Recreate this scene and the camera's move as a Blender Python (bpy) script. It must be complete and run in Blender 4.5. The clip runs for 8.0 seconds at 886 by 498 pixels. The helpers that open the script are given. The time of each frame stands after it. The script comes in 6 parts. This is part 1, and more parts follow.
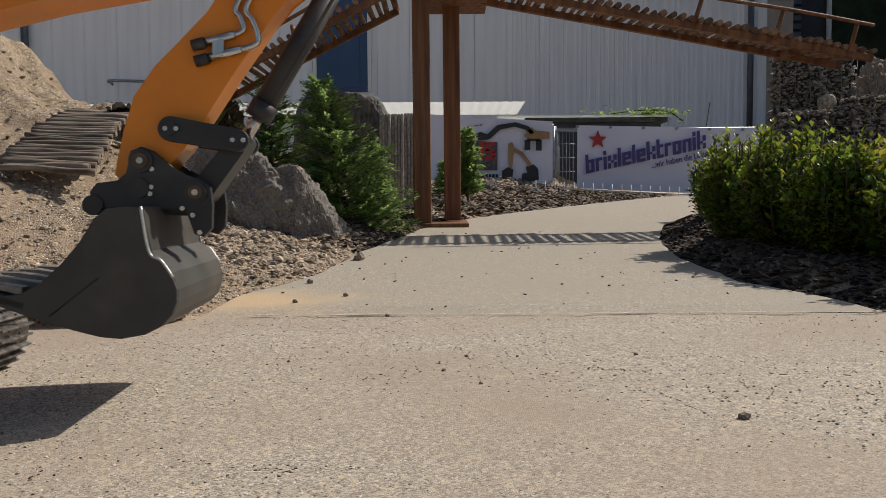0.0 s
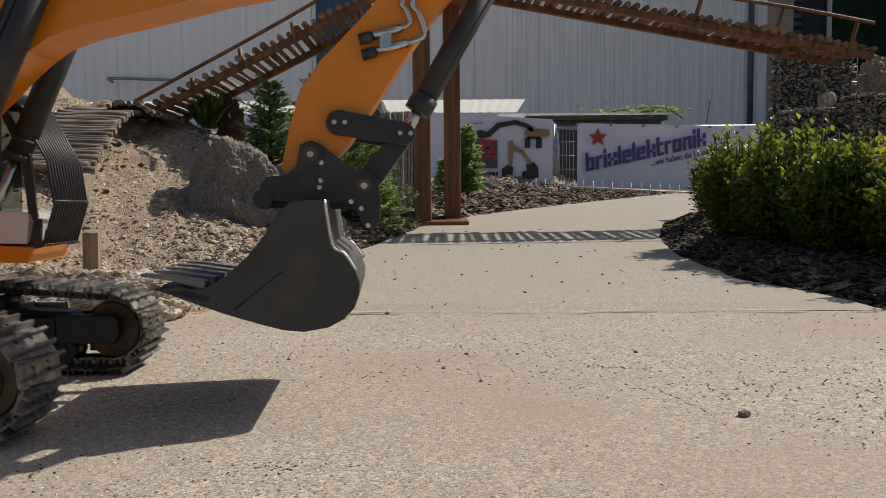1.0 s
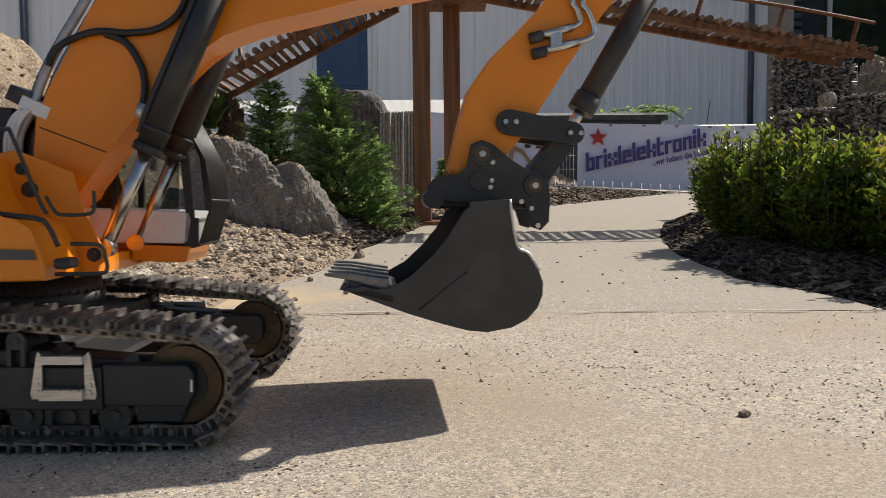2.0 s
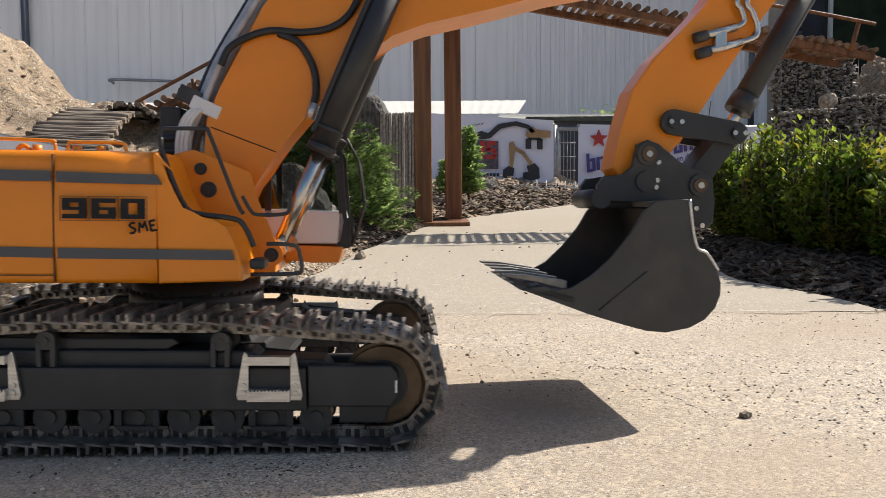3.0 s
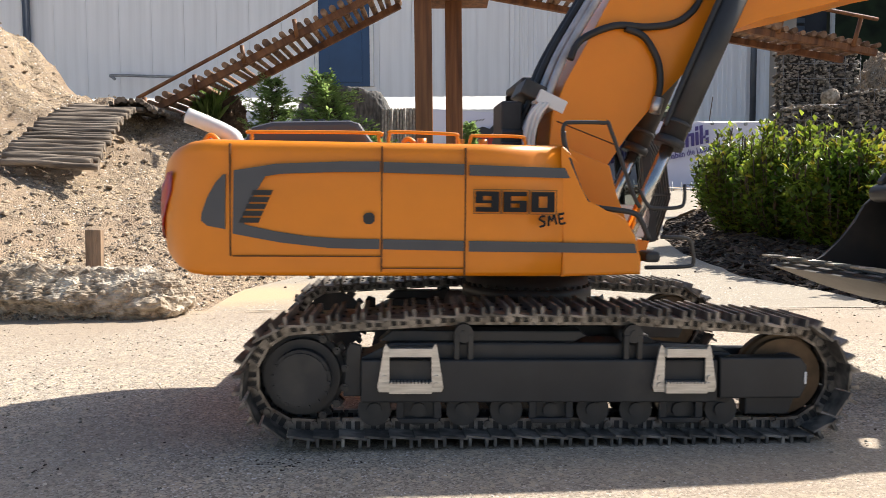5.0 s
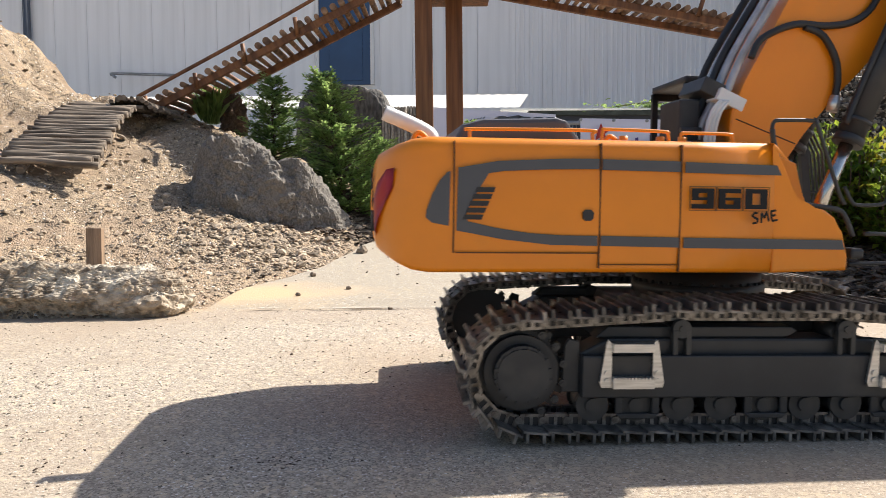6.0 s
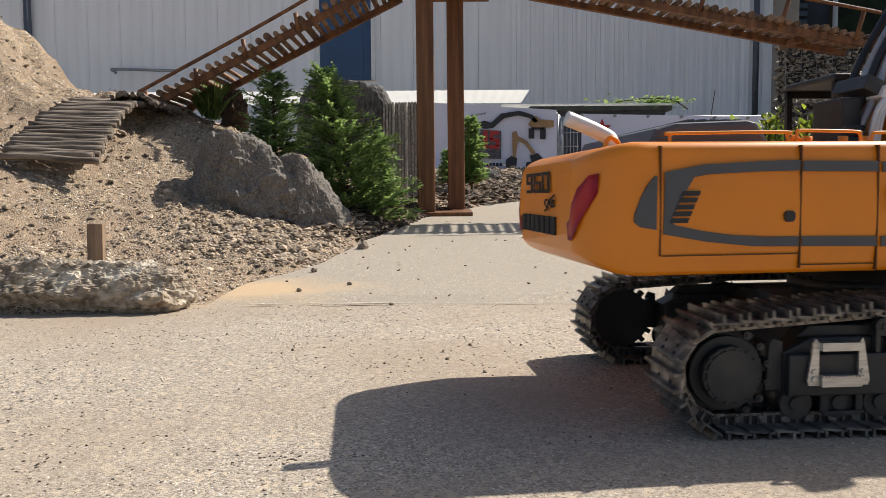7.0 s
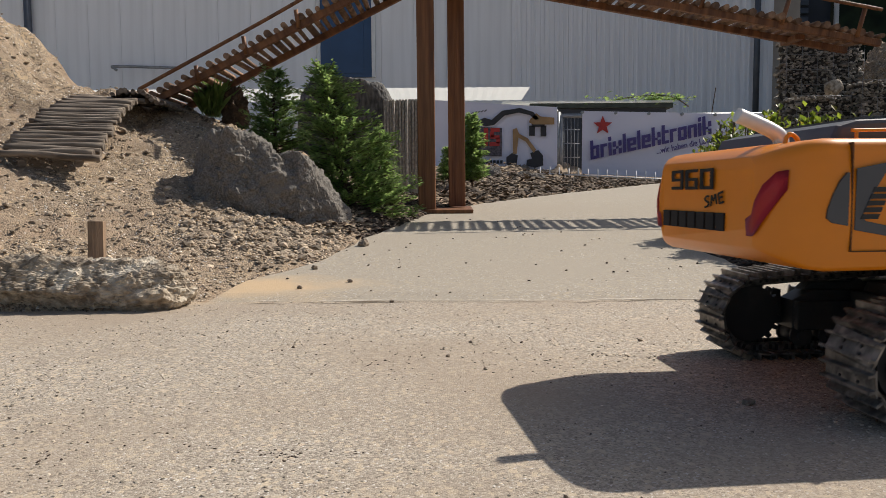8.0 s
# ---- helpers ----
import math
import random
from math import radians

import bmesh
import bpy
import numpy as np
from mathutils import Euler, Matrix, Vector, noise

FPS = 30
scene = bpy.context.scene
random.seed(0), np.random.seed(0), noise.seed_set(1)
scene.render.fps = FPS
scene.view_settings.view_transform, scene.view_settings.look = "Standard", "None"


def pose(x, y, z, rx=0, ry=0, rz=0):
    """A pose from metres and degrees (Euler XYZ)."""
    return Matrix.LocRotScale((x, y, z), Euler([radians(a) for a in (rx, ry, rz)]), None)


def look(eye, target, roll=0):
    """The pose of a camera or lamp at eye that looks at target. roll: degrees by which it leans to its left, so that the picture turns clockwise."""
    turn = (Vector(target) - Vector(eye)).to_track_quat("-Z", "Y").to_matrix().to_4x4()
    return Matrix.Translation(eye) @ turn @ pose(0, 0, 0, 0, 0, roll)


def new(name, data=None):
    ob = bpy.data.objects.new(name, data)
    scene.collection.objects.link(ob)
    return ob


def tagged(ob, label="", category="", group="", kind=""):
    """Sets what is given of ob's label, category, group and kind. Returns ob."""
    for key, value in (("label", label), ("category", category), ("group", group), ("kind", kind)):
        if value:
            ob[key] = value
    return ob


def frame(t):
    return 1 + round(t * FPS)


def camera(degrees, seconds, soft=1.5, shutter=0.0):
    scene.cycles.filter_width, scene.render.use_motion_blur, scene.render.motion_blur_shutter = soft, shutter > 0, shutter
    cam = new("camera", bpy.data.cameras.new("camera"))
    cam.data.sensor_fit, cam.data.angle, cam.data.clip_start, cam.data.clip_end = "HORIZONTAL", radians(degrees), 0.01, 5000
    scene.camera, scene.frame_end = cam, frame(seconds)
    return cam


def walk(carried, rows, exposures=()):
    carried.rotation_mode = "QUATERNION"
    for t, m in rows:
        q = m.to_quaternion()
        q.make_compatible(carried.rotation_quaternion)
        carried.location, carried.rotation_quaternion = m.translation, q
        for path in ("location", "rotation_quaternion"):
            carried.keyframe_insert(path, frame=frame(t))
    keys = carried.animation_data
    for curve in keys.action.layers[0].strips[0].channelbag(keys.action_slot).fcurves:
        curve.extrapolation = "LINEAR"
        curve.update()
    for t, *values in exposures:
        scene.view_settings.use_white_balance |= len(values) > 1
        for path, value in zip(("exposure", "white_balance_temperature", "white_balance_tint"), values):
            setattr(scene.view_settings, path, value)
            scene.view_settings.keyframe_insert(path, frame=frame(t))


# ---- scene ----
# ---------- camera ----------
cam = camera(60.0, 8.0, soft=0.75, shutter=0.25)
EYE = (0.0, 0.0, 0.1485)
TURNS = ((0.0, 0.0, -3.22), (0.5, 0.0, -3.35), (1.0, 0.0, -3.38), (2.5, 0.04, -3.38), (3.0, 0.07, -3.30), (3.5, 0.08, -3.56),
         (4.0, 0.09, -3.74), (4.5, 0.13, -3.60), (6.0, 0.21, -3.73), (6.5, 0.22, -3.93), (7.0, 0.28, -4.05),
         (7.5, 0.30, -4.19), (8.0, 0.32, -4.25))
walk(cam, [(t, pose(*EYE, 90 + pitch, 0.35, yaw)) for t, yaw, pitch in TURNS],
     exposures=[(0.0, -0.32), (1.0, -0.24), (2.5, 0.24), (3.5, 0.63), (4.5, 0.81), (6.0, 0.75), (6.5, 0.55), (7.0, 0.25), (8.0, -0.07)])

# ---------- light ----------
SUN = Vector((0.85, 0.58, 1.0)).normalized()
sun = new("sun", bpy.data.lights.new("sun", "SUN"))
sun.data.energy, sun.data.angle, sun.data.color = 5.0, radians(0.5), (1.0, 0.93, 0.835)
sun.matrix_world = look((0, 0, 8), Vector((0, 0, 8)) - SUN)
world = bpy.data.worlds.new("world")
scene.world = world
world.use_nodes = True
sky = world.node_tree.nodes.new("ShaderNodeTexSky")
sky.sky_type, sky.sun_disc = "NISHITA", False
sky.dust_density = 2.2
sky.sun_elevation, sky.sun_rotation = math.asin(SUN.z), math.atan2(SUN.x, SUN.y)
back = world.node_tree.nodes["Background"]
back.inputs["Strength"].default_value = 0.09
world.node_tree.links.new(sky.outputs[0], back.inputs["Color"])


# ---------- materials ----------
def mat(name, color, rough=0.6, metal=0.0, scale=60.0, vary=0.25, second=None, bump=0.0, bump_scale=None, dirt=None,
        dirt_scale=12.0, dirt_cover=0.5, coat=0.0, per_piece=0.0, stretch=(1, 1, 1)):
    """A surface with grain at one scale, stains at a second one, relief, and chance from piece to piece."""
    m = bpy.data.materials.new(name)
    m.use_nodes = True
    nt = m.node_tree
    b = nt.nodes["Principled BSDF"]
    b.inputs["Roughness"].default_value, b.inputs["Metallic"].default_value = rough, metal
    b.inputs["Coat Weight"].default_value = coat
    b.inputs["Coat Roughness"].default_value = 0.12
    co = nt.nodes.new("ShaderNodeTexCoord")
    mp = nt.nodes.new("ShaderNodeMapping")
    mp.inputs["Scale"].default_value = stretch
    nt.links.new(co.outputs["Object"], mp.inputs["Vector"])
    if per_piece:
        info = nt.nodes.new("ShaderNodeObjectInfo")
        add = nt.nodes.new("ShaderNodeVectorMath")
        add.operation = "ADD"
        nt.links.new(mp.outputs[0], add.inputs[0])
        nt.links.new(info.outputs["Random"], add.inputs[1])
        src = add.outputs[0]
    else:
        src = mp.outputs[0]

    def nz(s, detail=5.0):
        n = nt.nodes.new("ShaderNodeTexNoise")
        n.inputs["Scale"].default_value, n.inputs["Detail"].default_value = s, detail
        nt.links.new(src, n.inputs["Vector"])
        return n.outputs["Fac"]

    def ramp(fac, lo, hi, c0, c1):
        r = nt.nodes.new("ShaderNodeValToRGB")
        r.color_ramp.elements[0].position, r.color_ramp.elements[1].position = lo, hi
        r.color_ramp.elements[0].color, r.color_ramp.elements[1].color = (*c0, 1), (*c1, 1)
        nt.links.new(fac, r.inputs[0])
        return r.outputs[0]

    c1 = second or tuple(min(1, v * (1 + vary)) for v in color)
    c0 = color if second else tuple(v * (1 - vary) for v in color)
    grain = nz(scale)
    out = ramp(grain, 0.35, 0.65, c0, c1)
    if dirt:
        mix = nt.nodes.new("ShaderNodeMixRGB")
        nt.links.new(ramp(nz(dirt_scale, 8.0), dirt_cover, dirt_cover + 0.18, (0, 0, 0), (1, 1, 1)), mix.inputs[0])
        nt.links.new(out, mix.inputs[1])
        mix.inputs[2].default_value = (*dirt, 1)
        out = mix.outputs[0]
    if per_piece:
        hsv = nt.nodes.new("ShaderNodeHueSaturation")
        mm = nt.nodes.new("ShaderNodeMapRange")
        mm.inputs[3].default_value, mm.inputs[4].default_value = 1 - per_piece, 1 + per_piece
        nt.links.new(info.outputs["Random"], mm.inputs[0])
        nt.links.new(mm.outputs[0], hsv.inputs["Value"])
        nt.links.new(out, hsv.inputs["Color"])
        out = hsv.outputs[0]
    nt.links.new(out, b.inputs["Base Color"])
    if bump:
        bp = nt.nodes.new("ShaderNodeBump")
        bp.inputs["Strength"].default_value, bp.inputs["Distance"].default_value = bump, 0.4 / (bump_scale or scale)
        nt.links.new(nz(bump_scale or scale, 8.0), bp.inputs["Height"])
        nt.links.new(bp.outputs[0], b.inputs["Normal"])
    return m


ORANGE = mat("orange_paint", (0.80, 0.245, 0.005), 0.38, scale=25, vary=0.04, coat=0.12, dirt=(0.62, 0.25, 0.03), dirt_scale=9, dirt_cover=0.6)
GREY = mat("dark_grey_paint", (0.027, 0.028, 0.030), 0.5, scale=40, vary=0.15, dirt=(0.075, 0.068, 0.058), dirt_scale=18, dirt_cover=0.58, bump=0.05, bump_scale=500)
STRIPE = mat("grey_stripe", (0.075, 0.077, 0.085), 0.45, scale=40, vary=0.06)
BUCKET = mat("bucket_paint", (0.044, 0.043, 0.039), 0.55, scale=30, vary=0.2, dirt=(0.085, 0.074, 0.058), dirt_scale=14, dirt_cover=0.55, bump=0.08, bump_scale=300)
SHOE = mat("worn_track_steel", (0.13, 0.12, 0.11), 0.42, 0.4, scale=120, vary=0.5, dirt=(0.34, 0.30, 0.26), dirt_scale=60, dirt_cover=0.52, bump=0.2, bump_scale=500, per_piece=0.2)
STEEL = mat("bright_steel", (0.55, 0.54, 0.52), 0.25, 1.0, scale=80, vary=0.12)
ALU = mat("brushed_aluminium", (0.58, 0.57, 0.55), 0.38, 0.85, scale=70, vary=0.15, bump=0.1, bump_scale=600, stretch=(1, 1, 8))
LINK = mat("polished_chain_steel", (0.20, 0.19, 0.18), 0.30, 0.7, scale=150, vary=0.4, dirt=(0.07, 0.06, 0.05), dirt_scale=160, dirt_cover=0.5, per_piece=0.2)
BLACK = mat("black_rubber", (0.018, 0.018, 0.02), 0.5, scale=80, vary=0.3)
WHITE = mat("white_paint", (0.74, 0.74, 0.73), 0.4, scale=20, vary=0.04, coat=0.2)
RED = mat("red_lens", (0.45, 0.015, 0.02), 0.3, scale=30, vary=0.06)
PALE = mat("brown_outline", (0.22, 0.085, 0.015), 0.5, scale=30, vary=0.05)
DECAL = mat("matt_black_print", (0.012, 0.012, 0.014), 0.85, scale=60, vary=0.2)
PIPE = mat("satin_pipe", (0.72, 0.71, 0.69), 0.5, 0.2, scale=60, vary=0.08)
HOSE = mat("grey_hose", (0.42, 0.42, 0.44), 0.45, 0.3, scale=90, vary=0.15, bump=0.4, bump_scale=700)
RUST = mat("bronze_idler", (0.12, 0.080, 0.047), 0.5, 0.5, scale=60, vary=0.35)
GLASS = bpy.data.materials.new("tinted_glass")
GLASS.use_nodes = True
gb = GLASS.node_tree.nodes["Principled BSDF"]
gb.inputs["Base Color"].default_value, gb.inputs["Roughness"].default_value = (0.25, 0.28, 0.28, 1), 0.03
gb.inputs["Transmission Weight"].default_value, gb.inputs["IOR"].default_value = 1.0, 1.1



def aggregate(name, dark, light, stain, cell, fine, bump, stain_scale=3.0, sand=None):
    """Grit of many small stones: chance colour for each grain, stains, and sand blown round one spot."""
    m = mat(name, dark, 0.92)
    nt = m.node_tree
    b = nt.nodes["Principled BSDF"]
    N, L = nt.nodes.new, nt.links.new
    co = N("ShaderNodeTexCoord").outputs["Object"]
    v = N("ShaderNodeTexVoronoi")
    v.inputs["Scale"].default_value = cell
    L(co, v.inputs["Vector"])
    v2 = N("ShaderNodeTexVoronoi")
    v2.inputs["Scale"].default_value = cell * 0.37
    L(co, v2.inputs["Vector"])

    def mix(fac, a_, b_, value=None):
        x = N("ShaderNodeMixRGB")
        if value is None:
            L(fac, x.inputs[0])
        else:
            x.inputs[0].default_value = value
        for s_, i in ((a_, 1), (b_, 2)):
            if isinstance(s_, tuple):
                x.inputs[i].default_value = (*s_, 1)
            else:
                L(s_, x.inputs[i])
        return x.outputs[0]

    def ramp(src_, lo, hi):
        r = N("ShaderNodeMapRange")
        r.inputs[1].default_value, r.inputs[2].default_value = lo, hi
        L(src_, r.inputs[0])
        return r.outputs[0]

    def noise_(s_, d=6.0):
        n = N("ShaderNodeTexNoise")
        n.inputs["Scale"].default_value, n.inputs["Detail"].default_value = s_, d
        L(co, n.inputs["Vector"])
        return n.outputs["Fac"]

    bw = N("ShaderNodeSeparateColor")
    L(v.outputs["Color"], bw.inputs[0])
    bw2 = N("ShaderNodeSeparateColor")
    L(v2.outputs["Color"], bw2.inputs[0])
    col = mix(ramp(bw.outputs[0], 0.05, 0.95), dark, light)
    warm = tuple(min(1.0, c_ * k) for c_, k in zip(light, (1.06, 1.0, 0.9)))
    col = mix(ramp(bw2.outputs[1], 0.75, 0.95), col, warm)
    col = mix(ramp(bw.outputs[2], 0.95, 0.98), col, tuple(c_ * 0.5 for c_ in dark))
    col = mix(ramp(bw.outputs[1], 0.955, 0.985), col, (0.72, 0.69, 0.64))
    col = mix(ramp(noise_(fine), 0.66, 0.80), col, tuple(c_ * 0.85 for c_ in dark))
    col = mix(ramp(noise_(stain_scale, 8.0), 0.42, 0.68), col, stain)
    if sand:
        (sx, sy, rx, ry), tone = sand
        mp = N("ShaderNodeMapping")
        mp.inputs["Location"].default_value = (-sx / rx, -sy / ry, 0)
        mp.inputs["Scale"].default_value = (1 / rx, 1 / ry, 0)
        L(co, mp.inputs["Vector"])
        ln = N("ShaderNodeVectorMath")
        ln.operation = "LENGTH"
        L(mp.outputs[0], ln.inputs[0])
        sub = N("ShaderNodeMath")
        sub.operation = "MULTIPLY_ADD"
        L(noise_(14, 8.0), sub.inputs[0])
        sub.inputs[1].default_value = 1.4
        L(ln.outputs["Value"], sub.inputs[2])
        col = mix(ramp(sub.outputs[0], 1.75, 0.9), col, tone)
    L(col, b.inputs["Base Color"])
    bp = N("ShaderNodeBump")
    bp.inputs["Strength"].default_value, bp.inputs["Distance"].default_value = bump, 0.9 / cell
    bp.invert = True
    L(v.outputs["Distance"], bp.inputs["Height"])
    bp2 = N("ShaderNodeBump")
    bp2.inputs["Strength"].default_value, bp2.inputs["Distance"].default_value = bump * 0.3, 2.0 / cell
    L(noise_(cell * 0.3, 4.0), bp2.inputs["Height"])
    L(bp.outputs[0], bp2.inputs["Normal"])
    L(bp2.outputs[0], b.inputs["Normal"])
    return m


SPILL = ((-0.301, 1.144, 0.20, 0.11), (0.56, 0.41, 0.25))
ASPHALT = aggregate("pale_asphalt", (0.205, 0.171, 0.136), (0.545, 0.475, 0.383), (0.35, 0.278, 0.205), 850, 170, 0.36, 2.6, SPILL)
CONCRETE = aggregate("concrete_path", (0.31, 0.27, 0.215), (0.42, 0.372, 0.30), (0.37, 0.322, 0.255), 600, 60, 0.3, 2.2, SPILL)
SOIL = aggregate("stony_soil", (0.15, 0.110, 0.074), (0.44, 0.345, 0.24), (0.31, 0.225, 0.150), 300, 45, 0.9, 6.0)
PEBBLE = mat("pebbles", (0.37, 0.295, 0.215), 0.9, scale=60, vary=0.4, bump=0.4, bump_scale=150)
MULCH = mat("bark_mulch", (0.035, 0.024, 0.017), 0.9, scale=50, vary=0.6, second=(0.10, 0.068, 0.046), bump=0.6, bump_scale=90)
ROCK = mat("lava_rock", (0.115, 0.102, 0.089), 0.92, scale=240, second=(0.245, 0.222, 0.192), bump=1.0, bump_scale=260, dirt=(0.20, 0.175, 0.145), dirt_scale=14, dirt_cover=0.56)
KERB = mat("weathered_stone", (0.20, 0.155, 0.108), 0.9, scale=90, second=(0.50, 0.42, 0.32), bump=1.0, bump_scale=150, dirt=(0.66, 0.59, 0.48), dirt_scale=22, dirt_cover=0.53)
BEAM = mat("stained_timber", (0.11, 0.042, 0.016), 0.6, scale=14, second=(0.25, 0.105, 0.038), bump=0.3, bump_scale=40, stretch=(4, 4, 0.25), dirt=(0.10, 0.04, 0.015), dirt_scale=5, dirt_cover=0.6)
RUNG = mat("round_wood", (0.10, 0.05, 0.026), 0.7, scale=30, second=(0.30, 0.18, 0.105), bump=0.4, bump_scale=60, per_piece=0.3)
LOG = mat("grey_logs", (0.085, 0.064, 0.048), 0.9, scale=40, second=(0.27, 0.22, 0.17), bump=0.5, bump_scale=80, per_piece=0.25, stretch=(0.3, 2, 2))
PANEL = mat("white_wall_panel", (0.83, 0.84, 0.86), 0.55, scale=1.6, vary=0.06, dirt=(0.58, 0.595, 0.62), dirt_scale=2.4, dirt_cover=0.62, stretch=(5, 1, 0.22))
BLUE = mat("blue_door", (0.03, 0.075, 0.17), 0.35, scale=3, vary=0.1)
BANNER = mat("banner_cloth", (0.74, 0.74, 0.86), 0.6, scale=3, vary=0.03)
NAVY = mat("navy_print", (0.075, 0.055, 0.22), 0.6, scale=8, vary=0.08)
CRIMSON = mat("red_print", (0.42, 0.035, 0.03), 0.6, scale=8, vary=0.1)
DARKPRINT = mat("dark_print", (0.03, 0.03, 0.035), 0.6, scale=8, vary=0.2)
TANPRINT = mat("tan_print", (0.36, 0.22, 0.10), 0.6, scale=8, vary=0.2)
FENCE = mat("galvanised_wire", (0.30, 0.31, 0.32), 0.45, 0.6, scale=20, vary=0.2)
GABION = mat("gabion_stone", (0.16, 0.14, 0.12), 0.95, scale=50, second=(0.40, 0.36, 0.30), bump=0.5, bump_scale=120)
SLATE = mat("split_basalt", (0.075, 0.073, 0.070), 0.9, scale=60, second=(0.20, 0.192, 0.18), bump=1.0, bump_scale=70, stretch=(1.6, 1, 0.5))
GROOVED = mat("grooved_granite", (0.30, 0.285, 0.265), 0.9, scale=90, second=(0.52, 0.50, 0.46), bump=0.6, bump_scale=80)
CONIFER = mat("conifer_green", (0.16, 0.265, 0.075), 0.5, scale=30, second=(0.38, 0.50, 0.17))
LEAF = mat("shrub_leaf", (0.095, 0.165, 0.018), 0.40, scale=9, second=(0.27, 0.32, 0.04))
DRYLEAF = mat("yellowing_leaf", (0.17, 0.17, 0.02), 0.5, scale=9, second=(0.36, 0.31, 0.035))
BARK = mat("bark", (0.09, 0.06, 0.04), 0.9, scale=30, vary=0.4, bump=0.6)
DARKWALL = mat("dark_cladding", (0.035, 0.04, 0.05), 0.6, scale=3, vary=0.2)
BEIGE = mat("beige_wall", (0.42, 0.37, 0.31), 0.8, scale=4, vary=0.1)
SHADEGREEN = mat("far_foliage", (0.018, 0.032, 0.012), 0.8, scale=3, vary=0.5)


# ---------- mesh helpers ----------
def part(name, bm, material, parent=None, label="", smooth=False):
    me = bpy.data.meshes.new(name)
    bmesh.ops.recalc_face_normals(bm, faces=bm.faces)
    bm.to_mesh(me)
    bm.free()
    for m in (material if isinstance(material, (list, tuple)) else (material,)):
        me.materials.append(m)
    if smooth:
        for p in me.polygons:
            p.use_smooth = True
    ob = new(name, me)
    ob.parent = parent
    if label:
        tagged(ob, label)
    return ob


def again(ob, m, parent=None):
    """One more piece on the same mesh."""
    o = new(ob.name.split(".")[0], ob.data)
    o.parent = parent or ob.parent
    o.matrix_basis = m
    if "label" in ob:
        o["label"] = ob["label"]
    return o


def empty(name, m=None):
    ob = new(name)
    ob.empty_display_size = 0.02
    if m is not None:
        ob.matrix_basis = m
    return ob


def box(bm, x0, x1, y0, y1, z0, z1, bevel=0.0, m=None, seg=2):
    b = bmesh.new() if bevel else bm
    vs = [b.verts.new((x, y, z)) for x in (x0, x1) for y in (y0, y1) for z in (z0, z1)]
    for f in ((0, 1, 3, 2), (4, 6, 7, 5), (0, 4, 5, 1), (2, 3, 7, 6), (0, 2, 6, 4), (1, 5, 7, 3)):
        b.faces.new([vs[i] for i in f])
    if bevel:
        bmesh.ops.bevel(b, geom=b.edges[:], offset=bevel, segments=seg, affect="EDGES", profile=0.5)
        vs = merge(bm, b)
    if m is not None:
        bmesh.ops.transform(bm, matrix=m, verts=vs)
    return vs


def merge(bm, b):
    table = {v: bm.verts.new(v.co) for v in b.verts}
    for f in b.faces:
        bm.faces.new([table[v] for v in f.verts]).smooth = f.smooth
    b.free()
    return list(table.values())


def prism(bm, pts, y0, y1, bevel=0.0, seg=2):
    """A plate or body whose outline lies in the x-z plane, from y0 to y1."""
    b = bmesh.new()
    v0 = [b.verts.new((x, y0, z)) for x, z in pts]
    v1 = [b.verts.new((x, y1, z)) for x, z in pts]
    n = len(pts)
    b.faces.new(v0)
    b.faces.new(v1[::-1])
    side = [b.faces.new((v0[i], v1[i], v1[(i + 1) % n], v0[(i + 1) % n])) for i in range(n)]
    if bevel:
        rim = [e for e in b.edges if abs(e.verts[0].co.y - e.verts[1].co.y) < 1e-7]
        bmesh.ops.bevel(b, geom=rim, offset=bevel, segments=seg, affect="EDGES", profile=0.5)
    return merge(bm, b)


def rod(bm, a, b, r0, r1=None, n=12, caps=True):
    a, b = Vector(a), Vector(b)
    r1 = r0 if r1 is None else r1
    q = (b - a).to_track_quat("Z", "Y")
    ring = []
    for p, r in ((a, r0), (b, r1)):
        ring.append([bm.verts.new(p + q @ Vector((r * math.cos(2 * math.pi * i / n), r * math.sin(2 * math.pi * i / n), 0))) for i in range(n)])
    for i in range(n):
        bm.faces.new((ring[0][i], ring[0][(i + 1) % n], ring[1][(i + 1) % n], ring[1][i])).smooth = True
    if caps:
        bm.faces.new(ring[0][::-1])
        bm.faces.new(ring[1])


def tube(bm, pts, r, n=8, steps=6):
    """A bent pipe through the points."""
    P = [Vector(p) for p in pts]
    path = []
    for i in range(len(P) - 1):
        p0, p1, p2, p3 = P[max(i - 1, 0)], P[i], P[i + 1], P[min(i + 2, len(P) - 1)]
        for k in range(steps):
            t = k / steps
            path.append(0.5 * (2 * p1 + (p2 - p0) * t + (2 * p0 - 5 * p1 + 4 * p2 - p3) * t * t + (3 * p1 - p0 - 3 * p2 + p3) * t ** 3))
    path.append(P[-1])
    rings = []
    for i, p in enumerate(path):
        d = path[min(i + 1, len(path) - 1)] - path[max(i - 1, 0)]
        q = d.to_track_quat("Z", "Y")
        rings.append([bm.verts.new(p + q @ Vector((r * math.cos(2 * math.pi * j / n), r * math.sin(2 * math.pi * j / n), 0))) for j in range(n)])
    for a, b in zip(rings, rings[1:]):
        best = min(range(n), key=lambda s: (a[0].co - b[s].co).length)
        for j in range(n):
            bm.faces.new((a[j], a[(j + 1) % n], b[(j + 1 + best) % n], b[(j + best) % n])).smooth = True
    bm.faces.new(rings[0][::-1])
    bm.faces.new(rings[-1])


def disc(bm, x, z, y0, y1, r, n=24):
    rod(bm, (x, y0, z), (x, y1, z), r, n=n)


